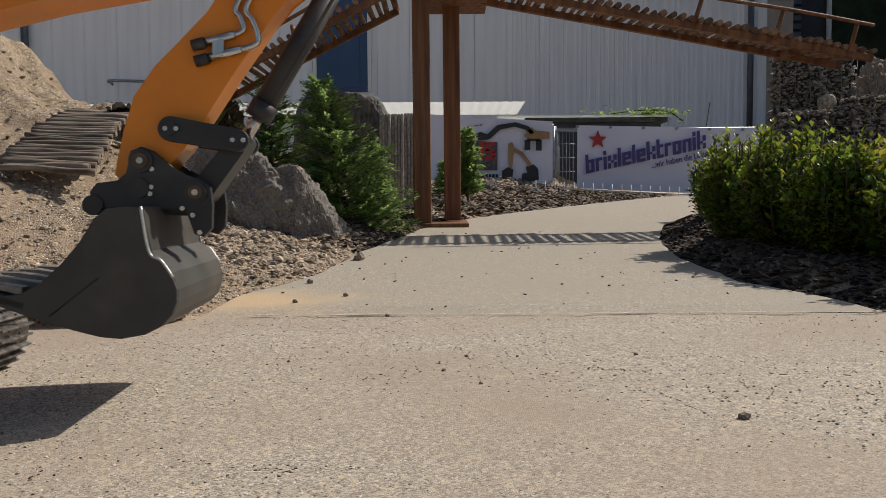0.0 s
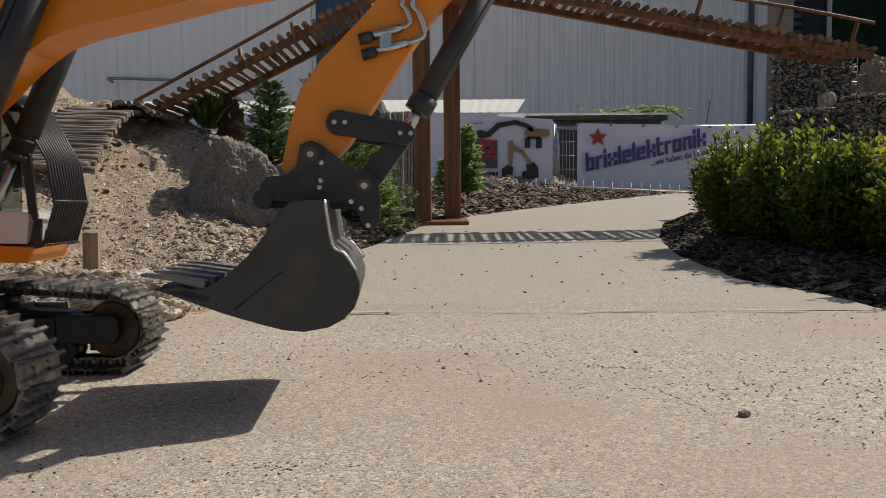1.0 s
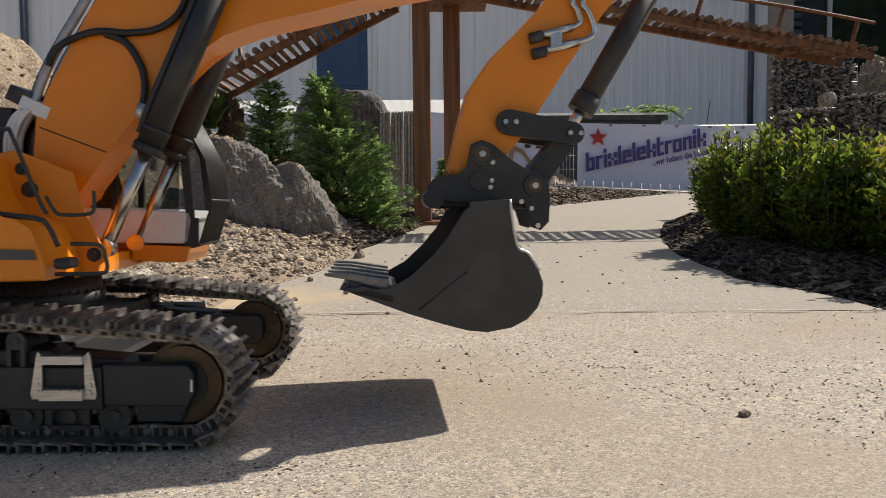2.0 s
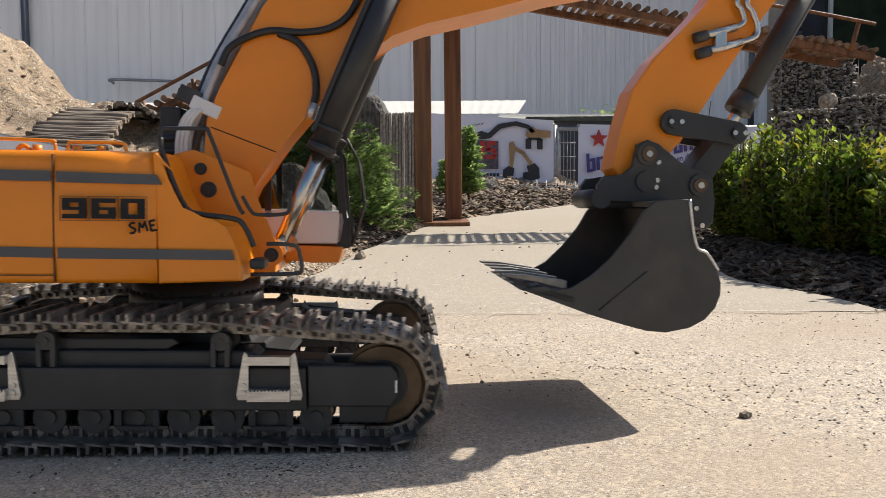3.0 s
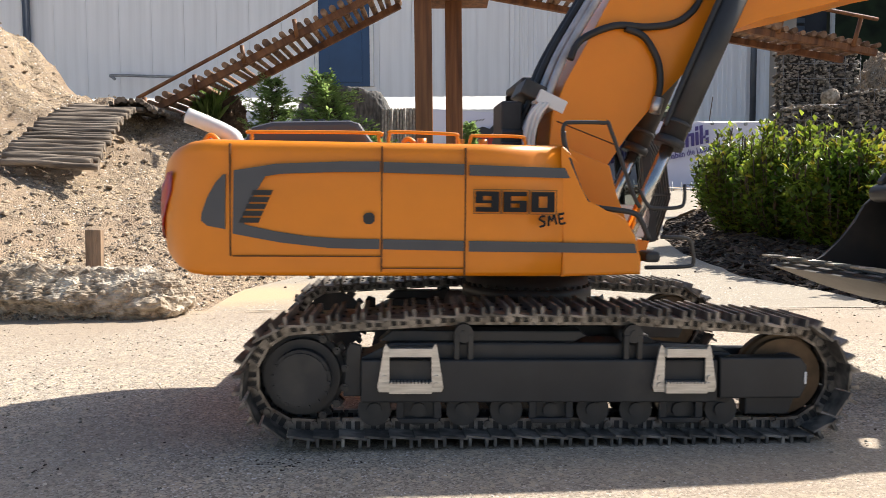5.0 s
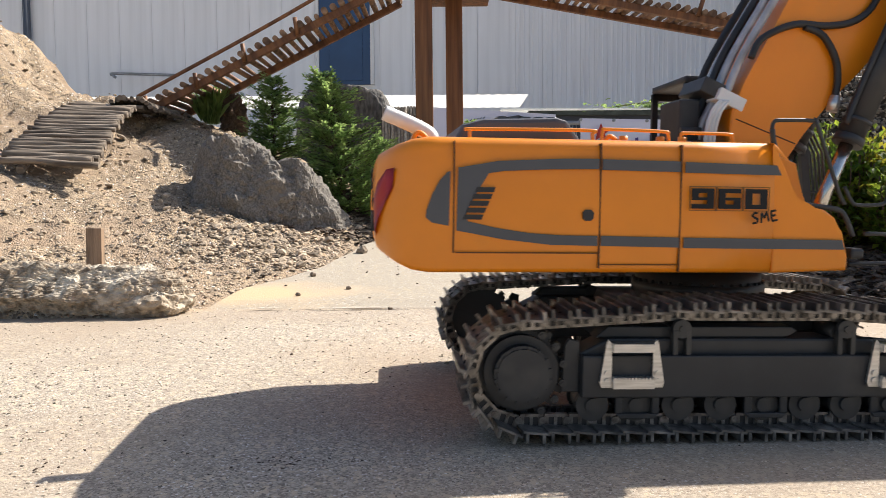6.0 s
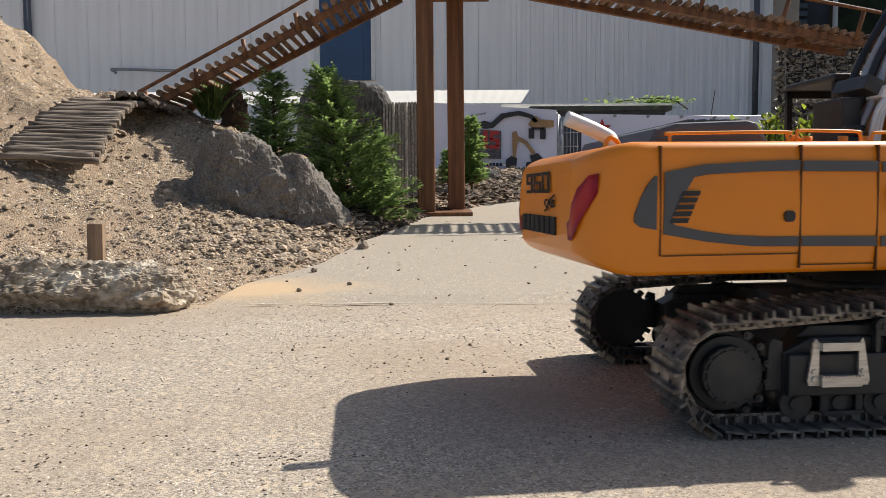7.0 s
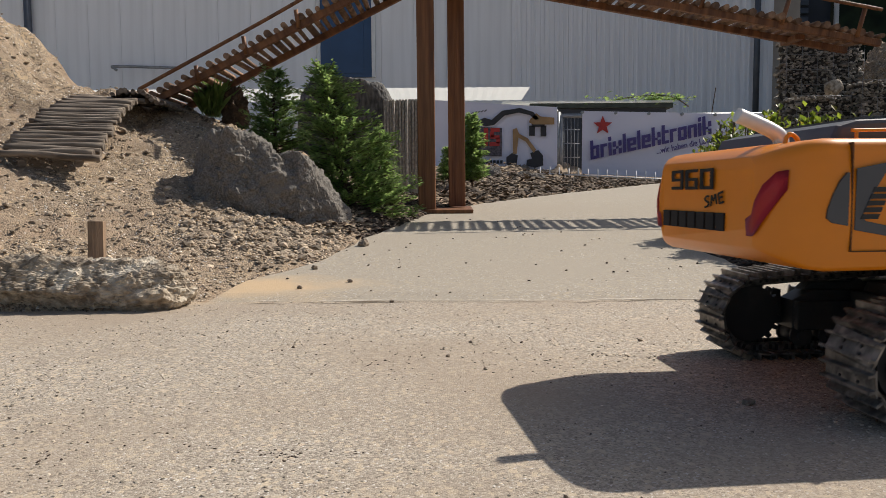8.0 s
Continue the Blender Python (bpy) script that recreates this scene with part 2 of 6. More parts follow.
def smooth_outline(pts, rounds=2):
    """Corner cutting, to round an outline."""
    for _ in range(rounds):
        out = []
        for (x0, z0), (x1, z1) in zip(pts, pts[1:] + pts[:1]):
            out += [(0.75 * x0 + 0.25 * x1, 0.75 * z0 + 0.25 * z1), (0.25 * x0 + 0.75 * x1, 0.25 * z0 + 0.75 * z1)]
        pts = out
    return pts


def letters(name, text, size, m, material, parent, shear=0.0, depth=0.0004, spacing=1.0, label="", bold=0.0):
    cu = bpy.data.curves.new(name, "FONT")
    cu.body, cu.size, cu.shear, cu.extrude, cu.space_character = text, size, shear, depth, spacing
    cu.offset = bold * size
    tmp = new(name + "_text", cu)
    bpy.context.view_layer.update()
    me = bpy.data.meshes.new_from_object(tmp.evaluated_get(bpy.context.evaluated_depsgraph_get()))
    bpy.data.objects.remove(tmp)
    me.materials.clear()
    me.materials.append(material)
    ob = new(name, me)
    ob.parent, ob.matrix_basis = parent, m
    if label:
        tagged(ob, label)
    return ob


# ---------- ground ----------
def path_z(y):
    return max(0.0, min(0.06 * (y - 1.04), 0.1056 + 0.035 * (y - 2.8)))


def step(a, b, v):
    t = min(1.0, max(0.0, (v - a) / (b - a)))
    return t * t * (3 - 2 * t)


LEFT_EDGE = ((-3.0, -0.34), (0.95, -0.34), (1.20, -0.31), (1.39, -0.23), (1.75, -0.185), (2.33, -0.065), (2.77, 0.125), (3.73, 0.59), (5.3, 1.43), (7.0, 2.4))
RIGHT_EDGE = ((-3.0, 0.62), (0.98, 0.62), (1.17, 0.56), (1.30, 0.495), (1.62, 0.495), (1.96, 0.55), (2.37, 0.68), (2.95, 0.97), (5.0, 1.63), (7.0, 2.75))


def edge(table, y):
    for (y0, x0), (y1, x1) in zip(table, table[1:]):
        if y <= y1:
            return x0 + (x1 - x0) * max(0.0, (y - y0) / (y1 - y0))
    return table[-1][1]


def soil_z(x, y):
    base = path_z(min(y, 8.0))
    left, right = edge(LEFT_EDGE, y) - x, x - edge(RIGHT_EDGE, y)
    rough = noise.fractal(Vector((x * 4, y * 4, 0)), 1.0, 2.1, 4)
    z = base - 0.012
    if left > 0:
        e = left
        slope = 0.20 + 0.19 * step(1.1, 2.1, y) - 0.32 * step(2.2, 3.0, y)
        f = min(e, 1.25)
        z += slope * (0.45 * f + 0.55 * f ** 3) + 0.012 * step(0, 0.05, e)
        z += (0.012 + 0.05 * step(0.8, 1.4, e) * step(1.6, 2.2, y)) * rough * step(0.02, 0.2, e)
        z += 0.13 * math.exp(-((x + 0.66) / 0.40) ** 2 - ((y - 2.55) / (0.62 if y < 2.55 else 0.34)) ** 2)
        z += 0.012 * noise.fractal(Vector((x * 20, y * 20, 3)), 0.6, 2.1, 5) * step(0.0, 0.08, e)
        z += 0.032 * noise.fractal(Vector((x * 9, y * 9, 9)), 0.45, 2.3, 5) * step(0.50, 1.0, e)
        z -= 0.055 * math.exp(-((x + 1.16) / 0.15) ** 2) * step(1.6, 2.1, y)
        z -= 0.055 * math.exp(-((x + 0.875) / 0.055) ** 2 - ((y - 2.17) / 0.08) ** 2)
    elif right > 0:
        z += 0.045 * step(0.0, 0.14, right) + 0.22 * step(0.9, 1.5, right) * step(2.4, 3.0, y) + 0.008 * rough * step(0.0, 0.1, right)
        z += 0.30 * step(0.55, 0.95, right) * step(2.6, 3.4, y)
    if y < 0.97:
        z = -0.012
    return z


def sheet(xs, ys, height):
    bm = bmesh.new()
    rows = [[bm.verts.new((x, y, height(x, y))) for x in xs] for y in ys]
    for a, b in zip(rows, rows[1:]):
        for i in range(len(xs) - 1):
            bm.faces.new((a[i], a[i + 1], b[i + 1], b[i])).smooth = True
    return bm


def spread(lo, hi, fine_lo, fine_hi, fine, coarse):
    out, v = [], lo
    while v < hi:
        out.append(v)
        v += fine if fine_lo <= v < fine_hi else (coarse if v >= fine_hi else min(coarse, max(fine, fine_lo - v)))
    return out + [hi]


xs = [-900, -200, -60, -20, -9, -5] + spread(-3.0, 3.0, -1.7, 1.7, 0.016, 0.15) + [5, 9, 20, 60, 200, 900]
ys = [-900, -200, -60, -20, -6, -2, 0.0, 0.5] + spread(0.86, 8.0, 0.86, 2.9, 0.016, 0.15) + [12, 20, 60, 200, 900]
tagged(part("ground", sheet(xs, ys, soil_z), SOIL), "pale brown stony soil rising into a mound", "ground", kind="structure")

bm = bmesh.new()
ys = spread(-3.0, 1.04, -1, 1.04, 0.06, 0.5)
tagged(part("road", sheet(spread(-7, 7, -1.2, 1.2, 0.06, 0.6), ys, lambda x, y: 0.0015 * noise.noise(Vector((x * 3, y * 3, 0))) * step(-1, 0, y)), ASPHALT),
       "sunlit pale tan asphalt yard with grit", "road", kind="structure")

bm = bmesh.new()
rows = []
y = 1.04
while y < 6.6:
    a, b = edge(LEFT_EDGE, y), edge(RIGHT_EDGE, y)
    rows.append([bm.verts.new((a + (b - a) * i / 12 + (0.012 * noise.noise(Vector((y * 9, i, 0))) if i in (0, 12) else 0), y + 0.02 * noise.noise(Vector((i * 2.1, 0, 7))) * (y < 1.05), path_z(y) + (0.003 if y > 1.05 else 0.0)))
                 for i in range(13)])
    y += 0.05
for a, b in zip(rows, rows[1:]):
    for i in range(12):
        bm.faces.new((a[i], a[i + 1], b[i + 1], b[i]))
tagged(part("pavement", bm, CONCRETE), "pale concrete path climbing gently to the fence", "path", kind="structure")

# the worn joint where the path meets the yard: a pale lip and a dark crack
for y0, w_, dz, tone, name in ((1.030, 0.008, 0.0032, (0.50, 0.44, 0.36), "pale_lip"), (1.024, 0.0028, 0.0028, (0.15, 0.125, 0.095), "dark_crack")):
    bm = bmesh.new()
    last = None
    for k in range(161):
        x = -0.36 + 1.0 * k / 160
        wob = 0.014 * noise.fractal(Vector((x * 14, 0, 2)), 0.8, 2.2, 4)
        wide = w_ * max(0.0, 0.35 + 0.9 * noise.noise(Vector((x * 22, y0 * 9, 5))))
        pair = [bm.verts.new((x, y0 + wob - wide / 2, dz)), bm.verts.new((x, y0 + wob + wide / 2, dz))]
        if last and wide > 0:
            bm.faces.new((last[0], pair[0], pair[1], last[1]))
        last = pair
    tagged(part("path_joint", bm, mat(name, tone, 0.95, scale=160, vary=0.3, bump=0.5)), "worn joint between the yard and the path", "joint", kind="structure")


# ---------- excavator ----------
excavator = tagged(empty("excavator"), "orange scale model crawler excavator with dark grey undercarriage and bucket", "excavator")
HALF = 0.1300      # half width over the tracks
PITCH = 0.0149
IDLER_X, SPROCKET_X, WHEEL_Z = 0.1445, -0.1535, 0.0389
UPPER_Y = -0.105


def hull_path():
    """The middle line of the track chain: round the idler, over the carrier rollers, round the sprocket, along the ground."""
    circles = [(IDLER_X, WHEEL_Z, 0.0292), (0.0466, 0.0714, 0.003), (-0.0566, 0.0714, 0.003), (SPROCKET_X, WHEEL_Z, 0.0292)]
    pts = []
    for x, z, r in circles:
        for k in range(180):
            a = 2 * math.pi * k / 180
            pts.append((x + r * math.cos(a), z + r * math.sin(a)))
    pts = sorted(set(pts))

    def half(seq):
        h = []
        for p in seq:
            while len(h) > 1 and (h[-1][0] - h[-2][0]) * (p[1] - h[-2][1]) - (h[-1][1] - h[-2][1]) * (p[0] - h[-2][0]) <= 0:
                h.pop()
            h.append(p)
        return h
    loop = half(pts)[:-1] + half(pts[::-1])[:-1]
    return loop[::-1]      # clockwise as seen from the right-hand side: forwards along the top


LOOP = hull_path()
SEG = [math.dist(a, b) for a, b in zip(LOOP, LOOP[1:] + LOOP[:1])]
TOTAL = sum(SEG)
SHOES = round(TOTAL / PITCH)


def on_loop(s):
    s %= TOTAL
    for (x0, z0), (x1, z1), d in zip(LOOP, LOOP[1:] + LOOP[:1], SEG):
        if s <= d:
            t = s / d
            return x0 + (x1 - x0) * t, z0 + (z1 - z0) * t
        s -= d
    return LOOP[0]


def shoe_pose(s):
    x, z = on_loop(s)
    xa, za = on_loop(s - 0.005)
    xb, zb = on_loop(s + 0.005)
    a = math.degrees(math.atan2(zb - za, xb - xa))
    return pose(x, 0, z, 0, -a, 0)


def paint_from(bm, count, slot):
    """Gives the faces made after the first count ones a material slot."""
    for f in list(bm.faces)[count:]:
        f.material_index = slot


def shoe_mesh():
    """One track shoe: a plate with slanted joints and two grousers, and below it the chain links with their pin holes. Outside is +z."""
    bm = bmesh.new()
    w = 0.026
    lean = 0.0022      # the plate's edges run aslant
    xa, xb = -0.0078, 0.0086      # the front edge slips below the next plate
    lo = [(xa - lean, -w, 0.0042), (xb - lean, -w, 0.0026), (xb + lean, w, 0.0026), (xa + lean, w, 0.0042)]
    v0 = [bm.verts.new(p) for p in lo]
    v1 = [bm.verts.new((x, y, z + 0.0014)) for x, y, z in lo]
    bm.faces.new(v0[::-1])
    bm.faces.new(v1)
    for i in range(4):
        bm.faces.new((v0[i], v0[(i + 1) % 4], v1[(i + 1) % 4], v1[i]))
    for x, h in ((-0.0060, 0.0100), (0.0040, 0.0092)):
        box(bm, x - 0.0009, x + 0.0009, -w - 0.0008, w + 0.0008, 0.0040, h)
    n = len(bm.faces)
    for y in (-0.0095, 0.0095):
        t = 0.0017
        box(bm, -0.0081, 0.0060, y - t, y + t, -0.0036, -0.0018)
        box(bm, -0.0081, -0.0052, y - t, y + t, -0.0018, 0.0037)
        box(bm, -0.0018, 0.0002, y - t, y + t, -0.0018, 0.0037)
        box(bm, 0.0036, 0.0060, y - t, y + t, -0.0018, 0.0037)
        rod(bm, (0.0074, y - 0.0032, 0.0), (0.0074, y + 0.0032, 0.0), 0.0023, n=8)
    bm.faces.ensure_lookup_table()
    paint_from(bm, n, 1)
    n = len(bm.faces)
    for y in (-0.0095, 0.0095):
        box(bm, -0.0052, 0.0036, y - 0.0006, y + 0.0006, -0.0018, 0.0037)
        for x in (-0.0035, 0.0015):
            rod(bm, (x, y, 0.0054), (x, y, 0.0064), 0.0011, n=6)
    bm.faces.ensure_lookup_table()
    paint_from(bm, n, 2)
    return bm


def track(side, y):
    frame_bm = bmesh.new()
    s = -1 if side < 0 else 1
    # tunnel-shaped beam, lower and stepped towards the idler, with sloping top
    prism(frame_bm, [(-0.118, 0.0255), (0.112, 0.0255), (0.112, 0.0500), (0.108, 0.0545), (0.068, 0.0560), (0.064, 0.0600), (-0.100, 0.0600), (-0.118, 0.0510)], -0.0125, 0.0125, 0.0015)
    prism(frame_bm, [(-0.108, 0.0598), (0.012, 0.0598), (0.020, 0.0640), (0.016, 0.0668), (-0.100, 0.0668)], -0.0090, 0.0060, 0.001)
    prism(frame_bm, [(-0.1178, 0.0507), (-0.1179, 0.0250), (0.0989, 0.0248), (0.0983, 0.0510)], s * 0.0125, s * 0.0195, 0.001)
    prism(frame_bm, [(0.0993, 0.0528), (0.1000, 0.0275), (0.1500, 0.0275), (0.1542, 0.0357), (0.1537, 0.0477), (0.1494, 0.0528)], s * 0.010, s * 0.0205, 0.0012)
    prism(frame_bm, [(0.1177, 0.0275), (0.1180, 0.0165), (0.1450, 0.0164), (0.1490, 0.0275)], s * 0.006, s * 0.016, 0.001)
    prism(frame_bm, [(0.0993, 0.0528), (0.1000, 0.0275), (0.1500, 0.0275), (0.1542, 0.0357), (0.1537, 0.0477), (0.1494, 0.0528)], s * -0.0205, s * -0.010, 0.0012)
    box(frame_bm, -0.117, 0.0985, min(s * -0.0195, s * -0.0125), max(s * -0.0195, s * -0.0125), 0.0250, 0.0508, 0.001)
    # end plate with the lugs that hold the final drive
    prism(frame_bm, [(-0.1290, 0.0270), (-0.1180, 0.0270), (-0.1180, 0.0580), (-0.1245, 0.0600), (-0.1270, 0.0560)], s * 0.0085, s * 0.0120, 0.0008)
    ob = part("track", frame_bm, GREY, excavator, "dark grey track frame")
    ob.matrix_basis = pose(0, y, 0)
    bm = bmesh.new()
    box(bm, 0.1520, 0.1533, s * 0.0205, s * 0.0210, 0.0365, 0.0440)
    part("reflector", bm, WHITE, ob, "small white reflector strip")
    lug = None
    for a in (-62, -38, -14, 12, 38, 62):
        px, pz = SPROCKET_X + 0.0262 * math.cos(radians(a)), WHEEL_Z + 0.0262 * math.sin(radians(a))
        if lug is None:
            bm = bmesh.new()
            disc(bm, 0, 0, s * 0.0100, s * 0.0130, 0.0024, 10)
            disc(bm, 0, 0, s * 0.0130, s * 0.0140, 0.0012, 8)
            lug = part("bolt", bm, GREY, ob)
            lug.matrix_basis = pose(px, 0, pz)
        else:
            again(lug, pose(px, 0, pz))
    # sprocket: toothed ring, hub cover and its ring of bolts
    bm = bmesh.new()
    disc(bm, 0, 0, -0.004, 0.004, 0.0255, 32)
    for k in range(19):
        a = 2 * math.pi * k / 19
        box(bm, 0.0245, 0.0300, -0.003, 0.003, -0.002, 0.002, m=pose(0, 0, 0, 0, math.degrees(a), 0))
    disc(bm, 0, 0, s * 0.004, s * 0.0110, 0.0228, 32)
    disc(bm, 0, 0, s * 0.0110, s * 0.0185, 0.0176, 32)
    disc(bm, 0, 0, s * 0.0185, s * 0.0200, 0.0158, 32)
    for k in range(16):
        a = 2 * math.pi * (k + 0.5) / 16
        rod(bm, (0.0168 * math.cos(a), s * 0.0180, 0.0168 * math.sin(a)), (0.0168 * math.cos(a), s * 0.0198, 0.0168 * math.sin(a)), 0.0012, n=6)
    spr = part("sprocket", bm, GREY, ob, "dark grey drive sprocket with bolted hub cover")
    spr.matrix_basis = pose(SPROCKET_X, 0, WHEEL_Z)
    bm = bmesh.new()
    disc(bm, 0, 0, -0.009, 0.009, 0.0235, 36)
    disc(bm, 0, 0, -0.0045, 0.0045, 0.0258, 36)
    idl = part("idler", bm, RUST, ob, "bare worn metal idler wheel")
    idl.matrix_basis = pose(IDLER_X, 0, WHEEL_Z)
    # bottom rollers and carrier rollers
    first = None
    for k in range(9):
        x = -0.110 + k * 0.0267
        if first is None:
            bm = bmesh.new()
            disc(bm, 0, 0, -0.0105, 0.0105, 0.0084, 20)
            for y0 in (-0.012, 0.012):
                disc(bm, 0, 0, y0 - 0.0015, y0 + 0.0015, 0.0100, 20)
                rod(bm, (0, y0, 0), (0, y0 + math.copysign(0.0035, y0), 0), 0.0045, n=12)
            first = part("roller", bm, GREY, ob)
            first.matrix_basis = pose(x, 0, 0.0192)
        else:
            again(first, pose(x, 0, 0.0192))
    guard = None
    for k in (1, 4, 7):
        x = -0.110 + k * 0.0267
        if guard is None:
            bm = bmesh.new()
            y0, y1 = s * 0.0155, s * 0.0180
            for sgn in (-1, 1):
                prism(bm, [(sgn * 0.0090, 0.0290), (sgn * 0.0135, 0.0290), (sgn * 0.0135, 0.0150), (sgn * 0.0090, 0.0150)], y0, y1, 0.0005)
                rod(bm, (sgn * 0.0108, y1, 0.0262), (sgn * 0.0108, y1 + s * 0.001, 0.0262), 0.0012, n=8)
            prism(bm, [(-0.0135, 0.0150), (0.0135, 0.0150), (0.0105, 0.0118), (-0.0105, 0.0118)], y0, y1, 0.0005)
            guard = part("roller_guard", bm, GREY, ob)
            guard.matrix_basis = pose(x, 0, 0)
        else:
            again(guard, pose(x, 0, 0))
    hold = None
    for x in (-0.0566, 0.0466):
        if hold is None:
            bm = bmesh.new()
            disc(bm, 0, 0.0, -0.010, 0.012, 0.0058, 16)
            for sgn in (-1, 1):
                box(bm, min(sgn * 0.0026, sgn * 0.0058), max(sgn * 0.0026, sgn * 0.0058), min(s * 0.0130, s * 0.0178), max(s * 0.0130, s * 0.0178), -0.0150, 0.0030, 0.0006)
            rod(bm, (0, s * 0.0132, 0.0035), (0, s * 0.0176, 0.0035), 0.0057, n=16)
            rod(bm, (0, s * 0.0176, 0.0035), (0, s * 0.0184, 0.0035), 0.0022, n=8)
            hold = part("carrier_roller", bm, GREY, ob)
            hold.matrix_basis = pose(x, 0, 0.0630)
        else:
            again(hold, pose(x, 0, 0.0630))
    # steps bolted to the frame
    tread = None
    for x in (-0.0885, 0.0770):
        if tread is None:
            bm = bmesh.new()
            y0, y1 = s * 0.0205, s * 0.0225
            w, z0, z1 = 0.0196, 0.0322, 0.0585
            for sgn in (-1, 1):
                prism(bm, [(sgn * w, z0 + 0.003), (sgn * (w - 0.001), z0), (sgn * 0.0125, z0), (sgn * 0.0125, z1), (sgn * 0.0148, z1 + 0.0025), (sgn * 0.0158, z1)], y0, y1)
            box(bm, -0.0125, 0.0125, y0, y0 + s * 0.006, z1 - 0.0045, z1 + 0.0005)
            box(bm, -0.0125, 0.0125, y0, y0 + s * 0.006, z0, z0 + 0.0058)
            for k in range(12):
                box(bm, -0.0118 + k * 0.0021, -0.0108 + k * 0.0021, y0, y0 + s * 0.006, z0 + 0.0058, z0 + 0.0068)
            for sgn in (-1, 1):
                for dz in (0.004, 0.0085):
                    rod(bm, (sgn * 0.0153, y1, z0 + dz), (sgn * 0.0153, y1 + s * 0.001, z0 + dz), 0.0018, n=10)
            tread = part("step", bm, ALU, ob, "bare aluminium step with serrated tread")
            tread.matrix_basis = pose(x, 0, 0)
        else:
            again(tread, pose(x, 0, 0))
    shoes = [part("track_shoe", shoe_mesh(), (SHOE, LINK, BLACK), ob)]
    for k in range(1, SHOES):
        shoes.append(again(shoes[0], Matrix()))
    return ob, spr, idl, shoes


TRACKS = [track(-1, -HALF + 0.026), track(1, HALF - 0.026)]

# centre frame and slewing ring
bm = bmesh.new()
prism(bm, [(-0.07, 0.035), (0.07, 0.035), (0.055, 0.068), (-0.055, 0.068)], -0.085, 0.085, 0.003)
for x in (-0.05, 0.05):
    box(bm, x - 0.018, x + 0.018, -0.088, 0.088, 0.036, 0.060, 0.002)
part("centre_frame", bm, GREY, excavator)
bm = bmesh.new()
rod(bm, (0, 0, 0.066), (0, 0, 0.0945), 0.046, n=48)
rod(bm, (0, 0, 0.076), (0, 0, 0.084), 0.0485, n=48)
for k in range(40):
    a = 2 * math.pi * k / 40
    rod(bm, (0.0472 * math.cos(a), 0.0472 * math.sin(a), 0.0835), (0.0472 * math.cos(a), 0.0472 * math.sin(a), 0.0860), 0.0013, n=6)
part("slewing_ring", bm, GREY, excavator)

# upper structure: a long body with rounded tail, panels, stripes
def body_profile(x):
    """Half width of the body at x: round tail, straight sides."""
    tail, full = -0.2430, 0.105
    d = x - tail
    if d < 0.030:
        t = 1 - d / 0.030
        return full - 0.024 * t ** 2.4
    return full


BOT, TOP = 0.0994, 0.1810


def upper_body():
    bm = bmesh.new()
    xs_ = [-0.2430, -0.2415, -0.238, -0.233, -0.225, -0.215, -0.208, -0.195, -0.16, -0.10, -0.0495, 0.0]
    sect = []
    for x in xs_:
        d = x + 0.2430
        w = body_profile(x)
        inset = 0.008 * max(0.0, 1 - d / 0.012) ** 2
        zb = BOT + 0.013 * max(0.0, 1 - d / 0.028) ** 2.2
        zt = TOP - 0.010 * max(0.0, 1 - d / 0.030) ** 2.0
        ring = []
        r = 0.008
        for sx in (-1, 1):
            col = []
            for a in (0, 22.5, 45, 67.5, 90):
                ca, sa = math.cos(radians(a)), math.sin(radians(a))
                col.append((sx * (w - inset - r + r * ca), zt - r + r * sa))
            low = []
            for a in (0, 45, 90):
                ca, sa = math.cos(radians(a)), math.sin(radians(a))
                low.append((sx * (w - inset - 0.003 + 0.003 * ca), zb + 0.003 - 0.003 * sa))
            belly = [(sx * (w - inset + 0.0022 * math.sin(math.pi * k / 5)), zb + 0.003 + (zt - r - zb - 0.003) * k / 5) for k in range(1, 5)]
            if sx < 0:
                ring += low[::-1] + belly + col
            else:
                ring += (low[::-1] + belly + col)[::-1]
        sect.append([bm.verts.new((x - 0.0045 * max(0.0, 1 - ((z - 0.140) / 0.040) ** 2) * max(0.0, 1 - d / 0.03), y, z)) for y, z in ring])
    n = len(sect[0])
    for a, b in zip(sect, sect[1:]):
        for i in range(n):
            bm.faces.new((a[i], a[(i + 1) % n], b[(i + 1) % n], b[i])).smooth = True
    bm.faces.new(sect[0])
    bm.faces.new(sect[-1][::-1])
    return part("upper_body", bm, ORANGE, excavator, "glossy orange rounded bodywork with counterweight")


upper = upper_body()
SIDE = UPPER_Y - 0.0022
# front side box on the right, sloping down to the front
bm = bmesh.new()
prism(bm, [(0.0005, BOT), (0.0511, 0.1011), (0.0513, 0.1103), (0.0463, 0.1257), (0.0416, 0.1348), (0.0344, 0.1396), (0.0220, 0.1416), (0.0142, 0.1449), (0.0085, 0.1559), (0.0026, 0.1765), (-0.0002, 0.1806), (0.0005, TOP - 0.001)], -0.106, -0.040, 0.0022, 3)
part("side_box", bm, ORANGE, excavator, "orange sloping side box with model number")
bm = bmesh.new()
prism(bm, [(0.0005, BOT), (0.060, BOT), (0.060, 0.112), (0.0005, 0.112)], -0.0395, 0.104, 0.001)
part("platform", bm, ORANGE, excavator)
bm = bmesh.new()
prism(bm, [(0.0005, 0.113), (0.02, 0.113), (0.02, 0.180), (0.0005, 0.180)], -0.0395, 0.03, 0.001)
part("bulkhead", bm, ORANGE, excavator)
